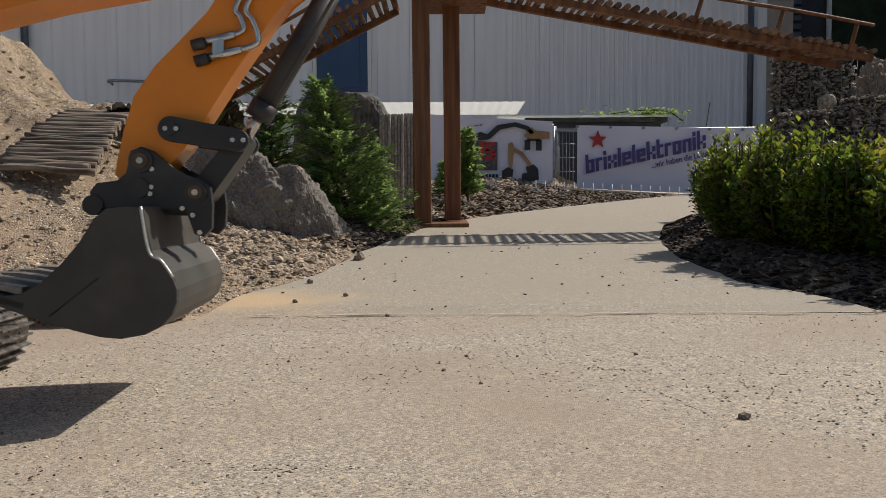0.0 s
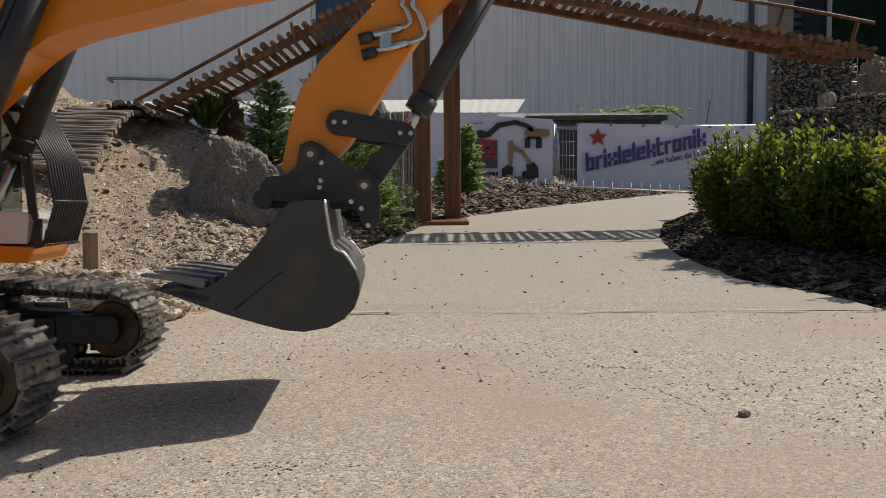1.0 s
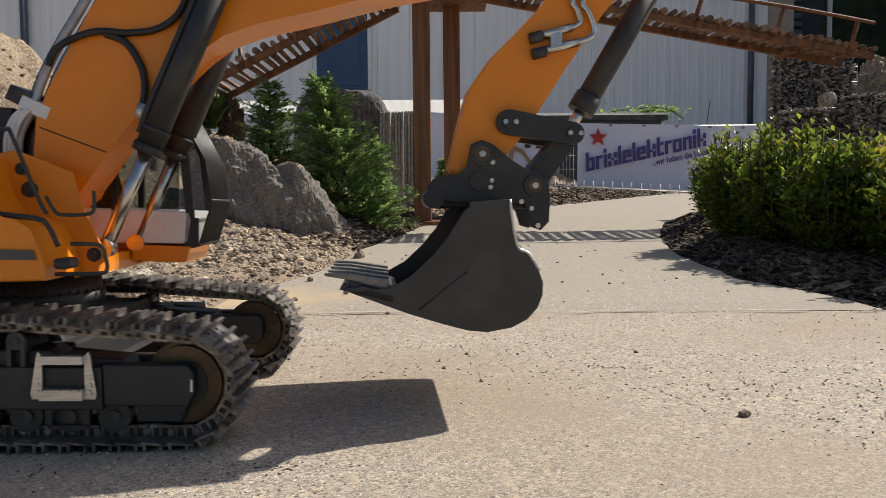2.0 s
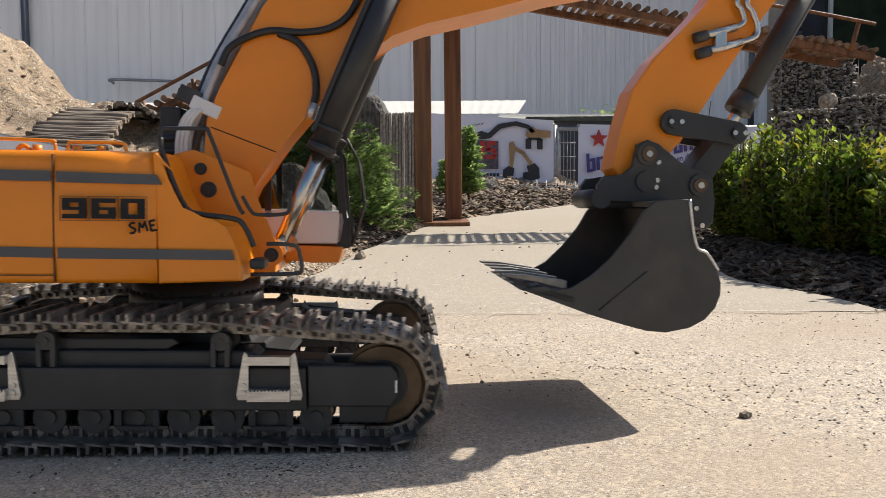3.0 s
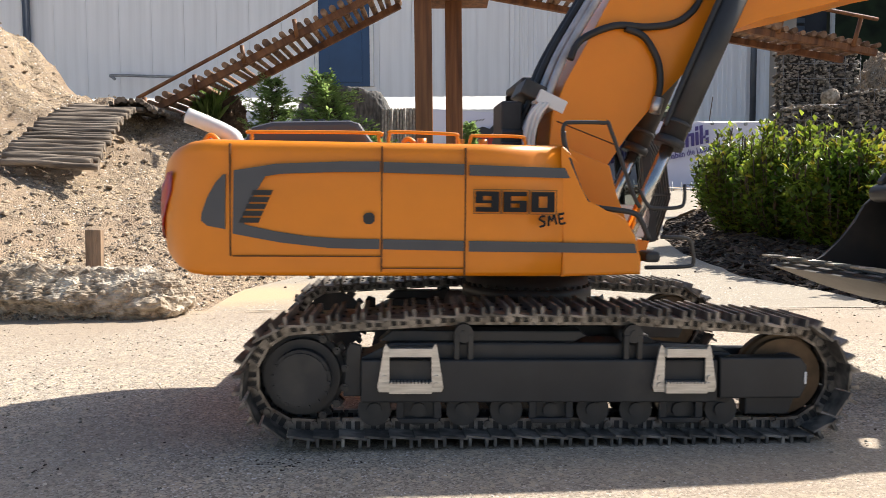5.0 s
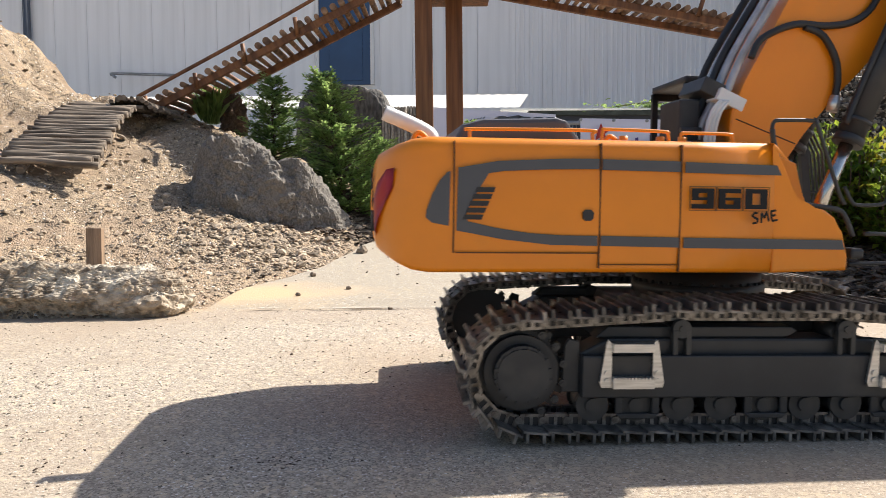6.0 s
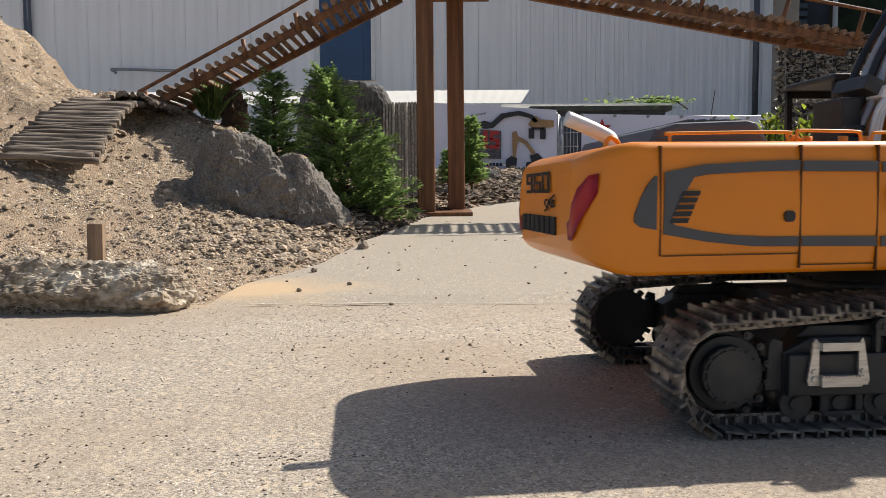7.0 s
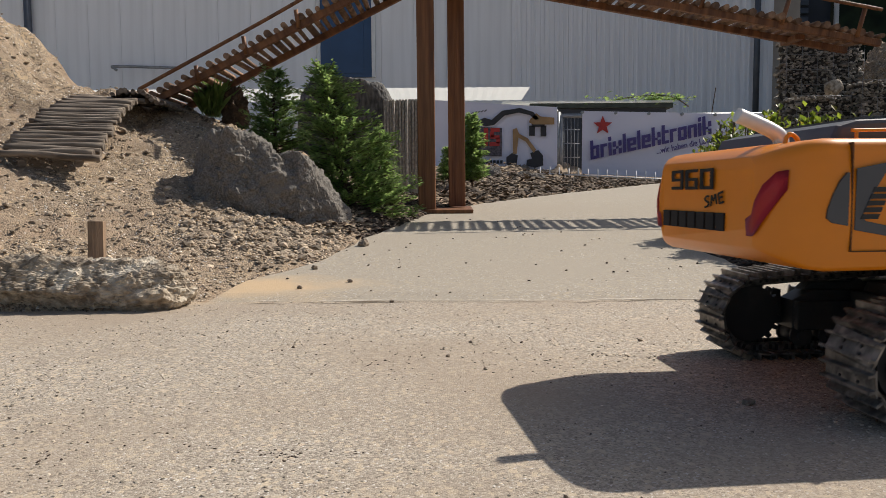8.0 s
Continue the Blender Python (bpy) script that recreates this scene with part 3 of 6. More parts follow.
# seams between the panels
bm = bmesh.new()
for x, z0, z1 in ((-0.2007, 0.1115, TOP - 0.003), (-0.1113, BOT + 0.003, TOP - 0.003), (-0.0606, BOT + 0.001, TOP - 0.003)):
    box(bm, x - 0.0004, x + 0.0004, SIDE - 0.0002, SIDE + 0.004, z0, z1)
box(bm, -0.1994, -0.1113, SIDE - 0.0002, SIDE + 0.004, 0.1113, 0.1113 + 0.0006)
box(bm, -0.1107, -0.0616, SIDE + 0.0008, SIDE + 0.004, 0.1042, 0.1042 + 0.0005)
part("panel_joint", bm, mat("dark_joint", (0.10, 0.035, 0.006), 0.6, scale=40, vary=0.2), excavator)


def decal(name, pts, material, y=SIDE - 0.0004, thick=0.0005, parent=excavator, label=""):
    bm = bmesh.new()
    prism(bm, pts, y, y + thick)
    return part(name, bm, material, parent, label)


# grey stripes: upper and lower band with the curved join at the rear
YD = SIDE - 0.0007
decal("stripe", [(-0.1983, 0.1622), (-0.1740, 0.1665), (-0.1347, 0.1685), (-0.1125, 0.1688), (-0.1126, 0.1625), (-0.1413, 0.1620), (-0.1708, 0.1606), (-0.1799, 0.1591), (-0.1865, 0.1484), (-0.1928, 0.1367), (-0.1938, 0.1327), (-0.1919, 0.1303), (-0.1744, 0.1265), (-0.1548, 0.1236), (-0.1350, 0.1224), (-0.1126, 0.1222), (-0.1127, 0.1161), (-0.1416, 0.1166), (-0.1712, 0.1198), (-0.1991, 0.1249)], STRIPE, YD)
decal("stripe", [(-0.1105, 0.1685), (-0.0615, 0.1680), (-0.0615, 0.1615), (-0.1106, 0.1621)], STRIPE, YD)
decal("stripe", [(-0.1106, 0.1222), (-0.0613, 0.1215), (-0.0612, 0.1153), (-0.1106, 0.1161)], STRIPE, YD)
decal("stripe", [(-0.0584, 0.1677), (0.0007, 0.1665), (0.0039, 0.1604), (-0.0584, 0.1612)], STRIPE, YD)
decal("stripe", [(-0.0582, 0.1215), (0.0457, 0.1204), (0.0473, 0.1145), (-0.0582, 0.1150)], STRIPE, YD)
decal("stripe", [(-0.2044, 0.1598), (-0.2090, 0.1548), (-0.2136, 0.1464), (-0.2169, 0.1371), (-0.2173, 0.1325), (-0.2139, 0.1295), (-0.2036, 0.1276), (-0.2031, 0.1598)], STRIPE, YD - 0.0004, 0.003)
for k in range(5):
    bm = bmesh.new()
    prism(bm, [(-0.0062, -0.0016), (0.0050, -0.0016), (0.0062, 0.0013), (-0.0050, 0.0013)], YD - 0.0006, YD + 0.001)
    part("vent_slot", bm, BLACK, excavator).matrix_basis = pose(-0.1820 - 0.0018 * k, 0, 0.1495 - 0.0041 * k)
bm = bmesh.new()
prism(bm, smooth_outline([(-0.1223, 0.1380), (-0.1156, 0.1381), (-0.1156, 0.1313), (-0.1223, 0.1313)], 1), YD - 0.001, YD + 0.001)
part("door_latch", bm, BLACK, excavator)
UPRIGHT = pose(0, 0, 0, 90, 0, 0)


def cells(bm, rows, widths, heights, depth, shear=0.0):
    """A squared letter: the filled cells of a small grid, from the top row down, as blocks that butt against each other."""
    top = sum(heights)
    z1 = top
    for row, h in zip(rows, heights):
        x0 = 0.0
        for ch, w in zip(row, widths):
            if ch == "X":
                vs = box(bm, x0, x0 + w, z1 - h, z1, 0, depth)
                for v in vs:
                    v.co.x += shear * v.co.y
            x0 += w
        z1 -= h


NUMERALS = {"9": ("XXX", "X.X", "XXX", "..X", "XXX"), "6": ("XXX", "X..", "XXX", "X.X", "XXX"), "0": ("XXX", "X.X", "X.X", "X.X", "XXX")}


def number_plate(m, size, parent, ringed=True):
    """The model number in heavy squared numerals, each with a thin dark contour round it."""
    wide = [w * size for w in ((0.36, 0.44, 0.36) if ringed else (0.26, 0.64, 0.26))]
    tall = [h * size for h in ((0.22, 0.22, 0.14, 0.20, 0.22) if ringed else (0.15, 0.28, 0.14, 0.28, 0.15))]
    W, H, g, t = 1.16 * size, 1.0 * size, 0.075 * size, 0.035 * size
    for k, ch in enumerate("960"):
        at = m @ Matrix.Translation((1.40 * k * size, 0, 0))
        bm = bmesh.new()
        cells(bm, NUMERALS[ch], wide, tall, 0.0006)
        numeral = part("numeral", bm, DECAL, parent)
        numeral.matrix_basis = at
        if not ringed:
            continue
        bm = bmesh.new()
        for x0, x1, z0, z1 in ((-g - t, -g, -g - t, H + g + t), (W + g, W + g + t, -g - t, H + g + t), (-g, W + g, -g - t, -g), (-g, W + g, H + g, H + g + t)):
            box(bm, x0, x1, z0, z1, 0, 0.0005)
        part("contour", bm, PALE, numeral)


number_plate(pose(-0.0546, YD - 0.0012, 0.1394, 90), 0.0123, excavator)


def suffix(m, size, parent):
    """The brushed letters after the number, in bent strokes."""
    bm = bmesh.new()
    for stroke in (((0.62, 0.95), (0.30, 1.0), (0.05, 0.78), (0.30, 0.55), (0.58, 0.38), (0.45, 0.08), (0.0, 0.05)),
                   ((0.85, 0.0), (1.00, 0.95), (1.22, 0.40), (1.50, 0.98), (1.62, 0.05)),
                   ((2.45, 0.98), (1.92, 0.95), (1.95, 0.05), (2.50, 0.06)), ((1.95, 0.52), (2.35, 0.54))):
        for p, q in zip(stroke, stroke[1:]):
            rod(bm, (p[0] * size, p[1] * size, 0.0002), (q[0] * size, q[1] * size, 0.0002), 0.105 * size, 0.095 * size, n=6)
    for v in bm.verts:
        v.co.z = max(-0.0002, min(0.0004, v.co.z))
    part("model_letters", bm, DECAL, parent).matrix_basis = m


suffix(pose(-0.0150, YD - 0.0014, 0.1302, 90, -8, 0), 0.0066, excavator)

# engine hood, exhaust, rails on top
bm = bmesh.new()
prism(bm, [(-0.1982, TOP - 0.002), (-0.1924, 0.1905), (-0.1795, 0.1942), (-0.1316, 0.1959), (-0.1254, 0.1943), (-0.1143, TOP - 0.002)], -0.080, 0.080, 0.003)
for k in range(5):
    box(bm, -0.168 + k * 0.008, -0.163 + k * 0.008, -0.07, 0.07, 0.192, 0.1961 + 0.001)
part("engine_hood", bm, STRIPE, excavator, "slate grey engine hood with slots")
bm = bmesh.new()
tube(bm, [(x - 0.0073, -0.040, z) for x, z in ((-0.2002, 0.1791), (-0.2019, 0.1860), (-0.2078, 0.1902), (-0.2202, 0.1958), (-0.2331, 0.2009))], 0.0052, 12)
part("exhaust", bm, PIPE, excavator, "bright metal exhaust pipe")
for pts in ([(-0.1900, 0.1792), (-0.1896, 0.1854), (-0.1873, 0.1862), (-0.1168, 0.1869), (-0.1135, 0.1849), (-0.1128, 0.1806)], [(-0.1075, 0.1800), (-0.1065, 0.1867), (-0.1032, 0.1878), (-0.0680, 0.1871), (-0.0646, 0.1855), (-0.0639, 0.1808)], [(-0.0571, 0.1802), (-0.0558, 0.1857), (-0.0531, 0.1864), (-0.0254, 0.1863), (-0.0223, 0.1843), (-0.0213, 0.1802)]):
    for y in (-0.094,):
        bm = bmesh.new()
        tube(bm, [(x, y, z) for x, z in pts], 0.0011, 8)
        part("handrail", bm, ORANGE, excavator)
for x in (-0.219, -0.094):
    bm = bmesh.new()
    tube(bm, [(x - 0.004, -0.07, TOP - 0.003), (x - 0.003, -0.07, TOP + 0.002), (x, -0.07, TOP + 0.0045), (x + 0.004, -0.07, TOP + 0.002), (x + 0.006, -0.07, TOP - 0.003)], 0.0016, 8)
    part("lifting_eye", bm, ORANGE, excavator)
for x in (-0.085, -0.06, -0.045):
    bm = bmesh.new()
    rod(bm, (x, -0.07, TOP - 0.002), (x, -0.07, TOP + 0.005), 0.003, n=10)
    part("bolt", bm, ORANGE, excavator)
# tail: red reflectors round the corners, lettering and a dark band
def corner(p, z, s):
    """A point of the tail's surface: p below 0 lies on the rear face, above 0 round the corner on to the side."""
    d = max(0.0, p)
    y = 0.105 - 0.024 * max(0.0, 1 - d / 0.030) ** 2.4 + min(0.0, p)
    bulge = 0.0045 * max(0.0, 1 - ((z - 0.140) / 0.040) ** 2) * max(0.0, 1 - d / 0.03)
    return Vector((-0.2430 + d - bulge - 0.0003, s * (y + 0.0024 * min(1.0, d / 0.01)), z))


for s in (-1, 1):
    bm = bmesh.new()
    strip = ((-0.026, 0.120, 0.131), (-0.0185, 0.120, 0.134), (-0.0145, 0.122, 0.143), (-0.0105, 0.129, 0.153), (-0.0065, 0.140, 0.161), (-0.0025, 0.150, 0.162))
    cols = []
    for p, z0, z1 in strip:
        cols.append([bm.verts.new(corner(p + (0.012 if s < 0 else 0.016), z0 + (z1 - z0) * j / 3, s)) for j in range(4)])
    for a, b in zip(cols, cols[1:]):
        for j in range(3):
            bm.faces.new((a[j], b[j], b[j + 1], a[j + 1])).smooth = True
    bmesh.ops.solidify(bm, geom=bm.faces[:], thickness=0.0008)
    part("tail_reflector", bm, RED, excavator, "red angled tail reflector")
number_plate(pose(-0.2472, 0.050, 0.1505, 90, 0, -90) @ Matrix.Diagonal((1.2, 1, 1.0, 1)), 0.0150, excavator, False)
suffix(pose(-0.2474, -0.0085, 0.1372, 90, -8, -90) @ Matrix.Diagonal((1.5, 1, 1, 1)), 0.0078, excavator)
for k in range(7):
    y = 0.066 - k * 0.0152
    bm = bmesh.new()
    box(bm, -0.2477, -0.2430, y - 0.0122, y, 0.1215, 0.1340)
    part("maker_mark", bm, DECAL, excavator, "dark printed block on the tail")

# boom, seen from the side as a bent box girder
bm = bmesh.new()
prism(bm, [(0.0103, 0.1862), (0.0116, 0.2091), (0.0212, 0.2314), (0.0371, 0.2617), (0.0519, 0.2900), (0.0670, 0.3123), (0.0870, 0.3269), (0.1113, 0.3354), (0.1398, 0.3405), (0.2100, 0.3497), (0.3375, 0.3611), (0.4121, 0.3630), (0.4324, 0.3581), (0.4420, 0.3447), (0.4337, 0.3307), (0.4181, 0.3272), (0.3391, 0.3235), (0.2663, 0.3080), (0.2114, 0.2925), (0.1697, 0.2820), (0.1449, 0.2725), (0.1285, 0.2630), (0.1163, 0.2486), (0.1032, 0.2374), (0.0879, 0.2188), (0.0676, 0.1941), (0.0474, 0.1681), (0.0414, 0.1530), (0.0313, 0.1459), (0.0191, 0.1507), (0.0119, 0.1668)], -0.0235, 0.0235, 0.0022)
part("boom", bm, ORANGE, excavator, "orange bent box girder boom")
for s in (-1, 1):
    bm = bmesh.new()
    prism(bm, [(-0.0048, 0.1827), (0.0091, 0.1861), (0.0474, 0.1714), (0.0515, 0.1510), (0.0672, 0.1183), (0.0640, 0.1017), (0.0476, 0.0975), (0.0313, 0.1385), (0.0031, 0.1383)], s * 0.0465, s * 0.0495, 0.001)
    part("boom_bracket", bm, ORANGE, excavator)
    for p, r in (((0.0139, 0.1729), 0.0042), ((0.0191, 0.1588), 0.0055), ((0.0615, 0.1141), 0.0050)):
        bm = bmesh.new()
        disc(bm, p[0], p[1], s * 0.0495, s * 0.0510, r, 18)
        disc(bm, p[0], p[1], s * 0.0510, s * 0.0530, r * 0.5, 12)
        part("pivot_pin", bm, GREY, excavator)
    bm = bmesh.new()
    disc(bm, 0.0615, 0.1141, s * 0.0495, s * 0.0503, 0.0082, 20)
    part("pivot_lug", bm, ORANGE, excavator)
# two lift cylinders beside the boom
for s in (-1, 1):
    (ax, az), (bx, bz) = (0.0642, 0.1182), (0.1554, 0.3309)
    a, b = Vector((ax, s * 0.036, az)), Vector((bx, s * 0.036, bz))
    d = (b - a).normalized()
    bm = bmesh.new()
    rod(bm, a + d * 0.078, b, 0.0095, n=20)
    cylinder = part("lift_cylinder", bm, GREY, excavator, "dark grey hydraulic cylinder")
    for u0, u1, r in ((0.074, 0.080, 0.0106), (0.090, 0.093, 0.0103)):
        bm = bmesh.new()
        rod(bm, a + d * u0, a + d * u1, r, n=20)
        part("collar", bm, GREY, cylinder)
    bm = bmesh.new()
    rod(bm, b + Vector((0, -s * 0.012, 0)), b + Vector((0, s * 0.006, 0)), 0.012, n=20)
    part("eye_bush", bm, GREY, cylinder)
    bm = bmesh.new()
    tube(bm, [a + d * 0.085 + Vector((-0.008, s * 0.004, 0.004)), a + d * 0.12 + Vector((-0.0095, s * 0.004, 0.004)), a + d * 0.2 + Vector((-0.0095, s * 0.004, 0.004))], 0.0022)
    part("oil_pipe", bm, GREY, cylinder)
    bm = bmesh.new()
    rod(bm, a, a + d * 0.082, 0.0048, n=16)
    rod(bm, a - Vector((0, 0.006, 0)), a + Vector((0, 0.006, 0)), 0.0068, n=20)
    part("piston_rod", bm, STEEL, cylinder, "polished steel piston rod")

# stick (arm), tapering to the bucket pin
bm = bmesh.new()
prism(bm, [(0.3122, 0.1796), (0.3145, 0.1903), (0.3195, 0.2136), (0.3261, 0.2390), (0.3420, 0.2625), (0.3612, 0.2819), (0.3811, 0.3035), (0.4012, 0.3334), (0.4135, 0.3588), (0.4267, 0.3635), (0.4721, 0.3570), (0.4818, 0.3448), (0.4664, 0.3358), (0.4423, 0.3181), (0.4288, 0.2987), (0.4001, 0.2557), (0.3812, 0.2255), (0.3643, 0.1997), (0.3493, 0.1824), (0.3320, 0.1706), (0.3186, 0.1721)], -0.0165, 0.0165, 0.0018)
part("stick", bm, ORANGE, excavator, "orange stick with pipe fittings")
PIN, LINK_A, LINK_B, COUPLE = (0.3357, 0.1898), (0.3562, 0.2144), (0.4058, 0.2069), (0.3759, 0.1669)
# pipe fittings on the near side of the stick
bm = bmesh.new()
for (p, q, w) in (((0.3715, 0.2772), (0.4033, 0.2866), 0.0038), ((0.3738, 0.2655), (0.4060, 0.2749), 0.0038)):
    rod(bm, (p[0], -0.021, p[1]), (p[0] * 0.7 + q[0] * 0.3, -0.021, p[1] * 0.7 + q[1] * 0.3), 0.0045, n=6)
part("pipe_cap", bm, GREY, excavator)
bm = bmesh.new()
for (p, q) in (((0.3790, 0.2795), (0.4033, 0.2866)), ((0.3826, 0.2683), (0.4082, 0.2758))):
    rod(bm, (p[0], -0.021, p[1]), (q[0], -0.021, q[1]), 0.0033, n=10)
box(bm, 0.3869, 0.3958, -0.024, -0.0165, 0.2690, 0.2835, 0.001)
tube(bm, [(x, -0.021, z) for x, z in ((0.4033, 0.2866), (0.4098, 0.2910), (0.4072, 0.3001), (0.4046, 0.3084), (0.4232, 0.3426))], 0.0022)
tube(bm, [(x, -0.021, z) for x, z in ((0.4082, 0.2758), (0.4193, 0.2803), (0.4203, 0.2879), (0.4162, 0.2983), (0.4122, 0.3087), (0.4321, 0.3429))], 0.0022)
part("pipework", bm, STEEL, excavator, "bright metal hydraulic fittings and pipes")
# bucket cylinder on the back of the stick
a, b = Vector((LINK_B[0], 0, LINK_B[1])), Vector((0.4786, 0, 0.3363))
d = (b - a).normalized()
bm = bmesh.new()
rod(bm, a + d * 0.026, b, 0.0092, n=20)
rod(bm, a + d * 0.022, a + d * 0.036, 0.0108, n=20)
tube(bm, [a + d * 0.035 + Vector((0.008, -0.006, 0.005)), a + d * 0.07 + Vector((0.009, -0.006, 0.006)), a + d * 0.14 + Vector((0.009, -0.006, 0.006))], 0.002)
cylinder = part("bucket_cylinder", bm, GREY, excavator, "dark grey hydraulic cylinder")
bm = bmesh.new()
rod(bm, a, a + d * 0.032, 0.0046, n=16)
part("piston_rod", bm, STEEL, cylinder, "polished steel piston rod")


def bar(bm, p, q, rp, rq, y0, y1):
    """A link plate with round ends."""
    p, q = Vector(p), Vector(q)
    a = math.atan2(q.y - p.y, q.x - p.x)
    out = [(p.x + rp * math.cos(a + math.pi / 2 + math.pi * k / 10), p.y + rp * math.sin(a + math.pi / 2 + math.pi * k / 10)) for k in range(11)]
    out += [(q.x + rq * math.cos(a - math.pi / 2 + math.pi * k / 10), q.y + rq * math.sin(a - math.pi / 2 + math.pi * k / 10)) for k in range(11)]
    prism(bm, out, y0, y1, 0.0006)


for s in (-1, 1):
    bm = bmesh.new()
    bar(bm, LINK_A, LINK_B, 0.0095, 0.0085, s * 0.019, s * 0.025)
    for p in (LINK_A, LINK_B):
        disc(bm, p[0], p[1], s * 0.025, s * 0.027, 0.005, 16)
    part("rocker_link", bm, GREY, excavator, "dark grey rocker link")
    for p in (LINK_A, LINK_B):
        for dx in (-0.003, 0.005):
            bm = bmesh.new()
            disc(bm, p[0] + dx, p[1], s * 0.027, s * 0.0282, 0.0019, 8)
            part("bolt", bm, STEEL, excavator)
bm = bmesh.new()
bar(bm, LINK_B, COUPLE, 0.0075, 0.009, -0.0165, 0.0165)
part("push_link", bm, GREY, excavator, "dark grey push link")
# quick coupler
for s in (-1, 1):
    bm = bmesh.new()
    prism(bm, [(0.3275, 0.1969), (0.3354, 0.2004), (0.3444, 0.1972), (0.3582, 0.1846), (0.3682, 0.1788), (0.3772, 0.1781), (0.3865, 0.1713), (0.3880, 0.1572), (0.3878, 0.1399), (0.3817, 0.1333), (0.3744, 0.1354), (0.3692, 0.1548), (0.3415, 0.1536), (0.3069, 0.1540), (0.2997, 0.1582), (0.2977, 0.1658), (0.3028, 0.1727), (0.3186, 0.1738), (0.3255, 0.1799)], s * 0.021, s * 0.028, 0.001)
    part("coupler_plate", bm, GREY, excavator, "dark grey quick coupler plate")
    for p, r in ((PIN, 0.0088), (COUPLE, 0.0082), ((0.3342, 0.1693), 0.0075)):
        bm = bmesh.new()
        disc(bm, p[0], p[1], s * 0.028, s * 0.0305, r, 22)
        part("coupler_boss", bm, GREY, excavator)
    for p, r in ((PIN, 0.0056), (COUPLE, 0.0052)):
        bm = bmesh.new()
        disc(bm, p[0], p[1], s * 0.0305, s * 0.0316, r, 20)
        part("pin_washer", bm, RUST, excavator, "dull metal pin washer")
        bm = bmesh.new()
        disc(bm, p[0], p[1], s * 0.0316, s * 0.0322, 0.0024, 12)
        part("bolt", bm, STEEL, excavator)
    for q in ((PIN[0] + 0.008, PIN[1] - 0.006), (0.3431, 0.1703), (0.3424, 0.1652), (0.3660, 0.1547), (0.3738, 0.1497), (0.3789, 0.1368)):
        bm = bmesh.new()
        disc(bm, q[0], q[1], s * 0.028, s * 0.0292, 0.0019, 8)
        part("bolt", bm, STEEL, excavator)
bm = bmesh.new()
box(bm, 0.3035, 0.3758, -0.021, 0.021, 0.1490, 0.1593, 0.002)
rod(bm, (0.3005, -0.030, 0.1561), (0.3005, 0.030, 0.1561), 0.0075, n=16)
part("coupler_body", bm, GREY, excavator)

# bucket: two side plates, a rolled back, lip and teeth
BW = 0.074
SHELL = [(0.3258, 0.1541), (0.3377, 0.1554), (0.3496, 0.1559), (0.3523, 0.1404), (0.3551, 0.1247), (0.3633, 0.1185), (0.3699, 0.1098), (0.3743, 0.0980), (0.3741, 0.0892), (0.3707, 0.0801), (0.3636, 0.0721), (0.3525, 0.0662), (0.3357, 0.0630), (0.3217, 0.0642), (0.3037, 0.0690), (0.2799, 0.0761), (0.2562, 0.0847), (0.2367, 0.0917)]
FRONT = [(0.2678, 0.0929), (0.2814, 0.1016), (0.2969, 0.1153), (0.3085, 0.1310), (0.3173, 0.1466)]
bucket_bm = bmesh.new()
for s in (-1, 1):
    prism(bucket_bm, SHELL + FRONT, s * BW, s * (BW - 0.004), 0.0008)
T = 0.004
back_pts = SHELL[3:]
cx, cz = 0.318, 0.105
inner = []
for i, (x, z) in enumerate(back_pts):
    x0, z0 = back_pts[max(i - 1, 0)]
    x1, z1 = back_pts[min(i + 1, len(back_pts) - 1)]
    n = Vector((z1 - z0, -(x1 - x0))).normalized()
    if (Vector((cx, cz)) - Vector((x, z))).dot(n) < 0:
        n = -n
    inner.append((x + n.x * T, z + n.y * T))
prism(bucket_bm, back_pts + inner[::-1], -BW + 0.004, BW - 0.004)
prism(bucket_bm, [(0.3258, 0.1541), (0.3496, 0.1559), (0.3532, 0.1372), (0.3484, 0.1372), (0.3449, 0.1512), (0.3275, 0.1502)], -BW + 0.004, BW - 0.004)
bucket = part("bucket", bucket_bm, BUCKET, excavator, "dark grey digging bucket with scuffed paint")
for s in (-1, 1):
    bm = bmesh.new()
    tube(bm, [(x, s * (BW + 0.0003), z) for x, z in ((0.3496, 0.1559), (0.3551, 0.1247), (0.3633, 0.1185), (0.3716, 0.1067))], 0.0011, 6)
    part("edge_rim", bm, ALU, bucket, "worn bright edge")
for s in (-1, 1):
    bm = bmesh.new()
    rod(bm, (0.2877, s * BW, 0.0788), (0.3208, s * BW, 0.1056), 0.0007, n=6)
    part("weld_seam", bm, GREY, bucket)
bm = bmesh.new()
lx, lz = (0.2386, 0.0917)
prism(bm, [(lx - 0.006, lz + 0.001), (lx + 0.03, lz - 0.0085), (lx + 0.034, lz - 0.004), (lx + 0.010, lz + 0.0035)], -BW, BW, 0.0006)
part("cutting_edge", bm, BUCKET, bucket)
TOOTH = mat("worn_teeth", (0.25, 0.235, 0.21), 0.45, 0.6, scale=60, vary=0.3, dirt=(0.12, 0.11, 0.10), dirt_scale=40, dirt_cover=0.5)
for k in range(5):
    bm = bmesh.new()
    prism(bm, [(0.026, -0.001), (0.002, 0.0055), (-0.018, 0.0085), (-0.019, 0.0100), (-0.004, 0.0095), (0.026, 0.0055)], -0.0055, 0.0055, 0.0008)
    part("tooth", bm, TOOTH, bucket, "worn metal bucket tooth").matrix_basis = pose(lx + 0.002, -0.062 + k * 0.031, lz + 0.001)

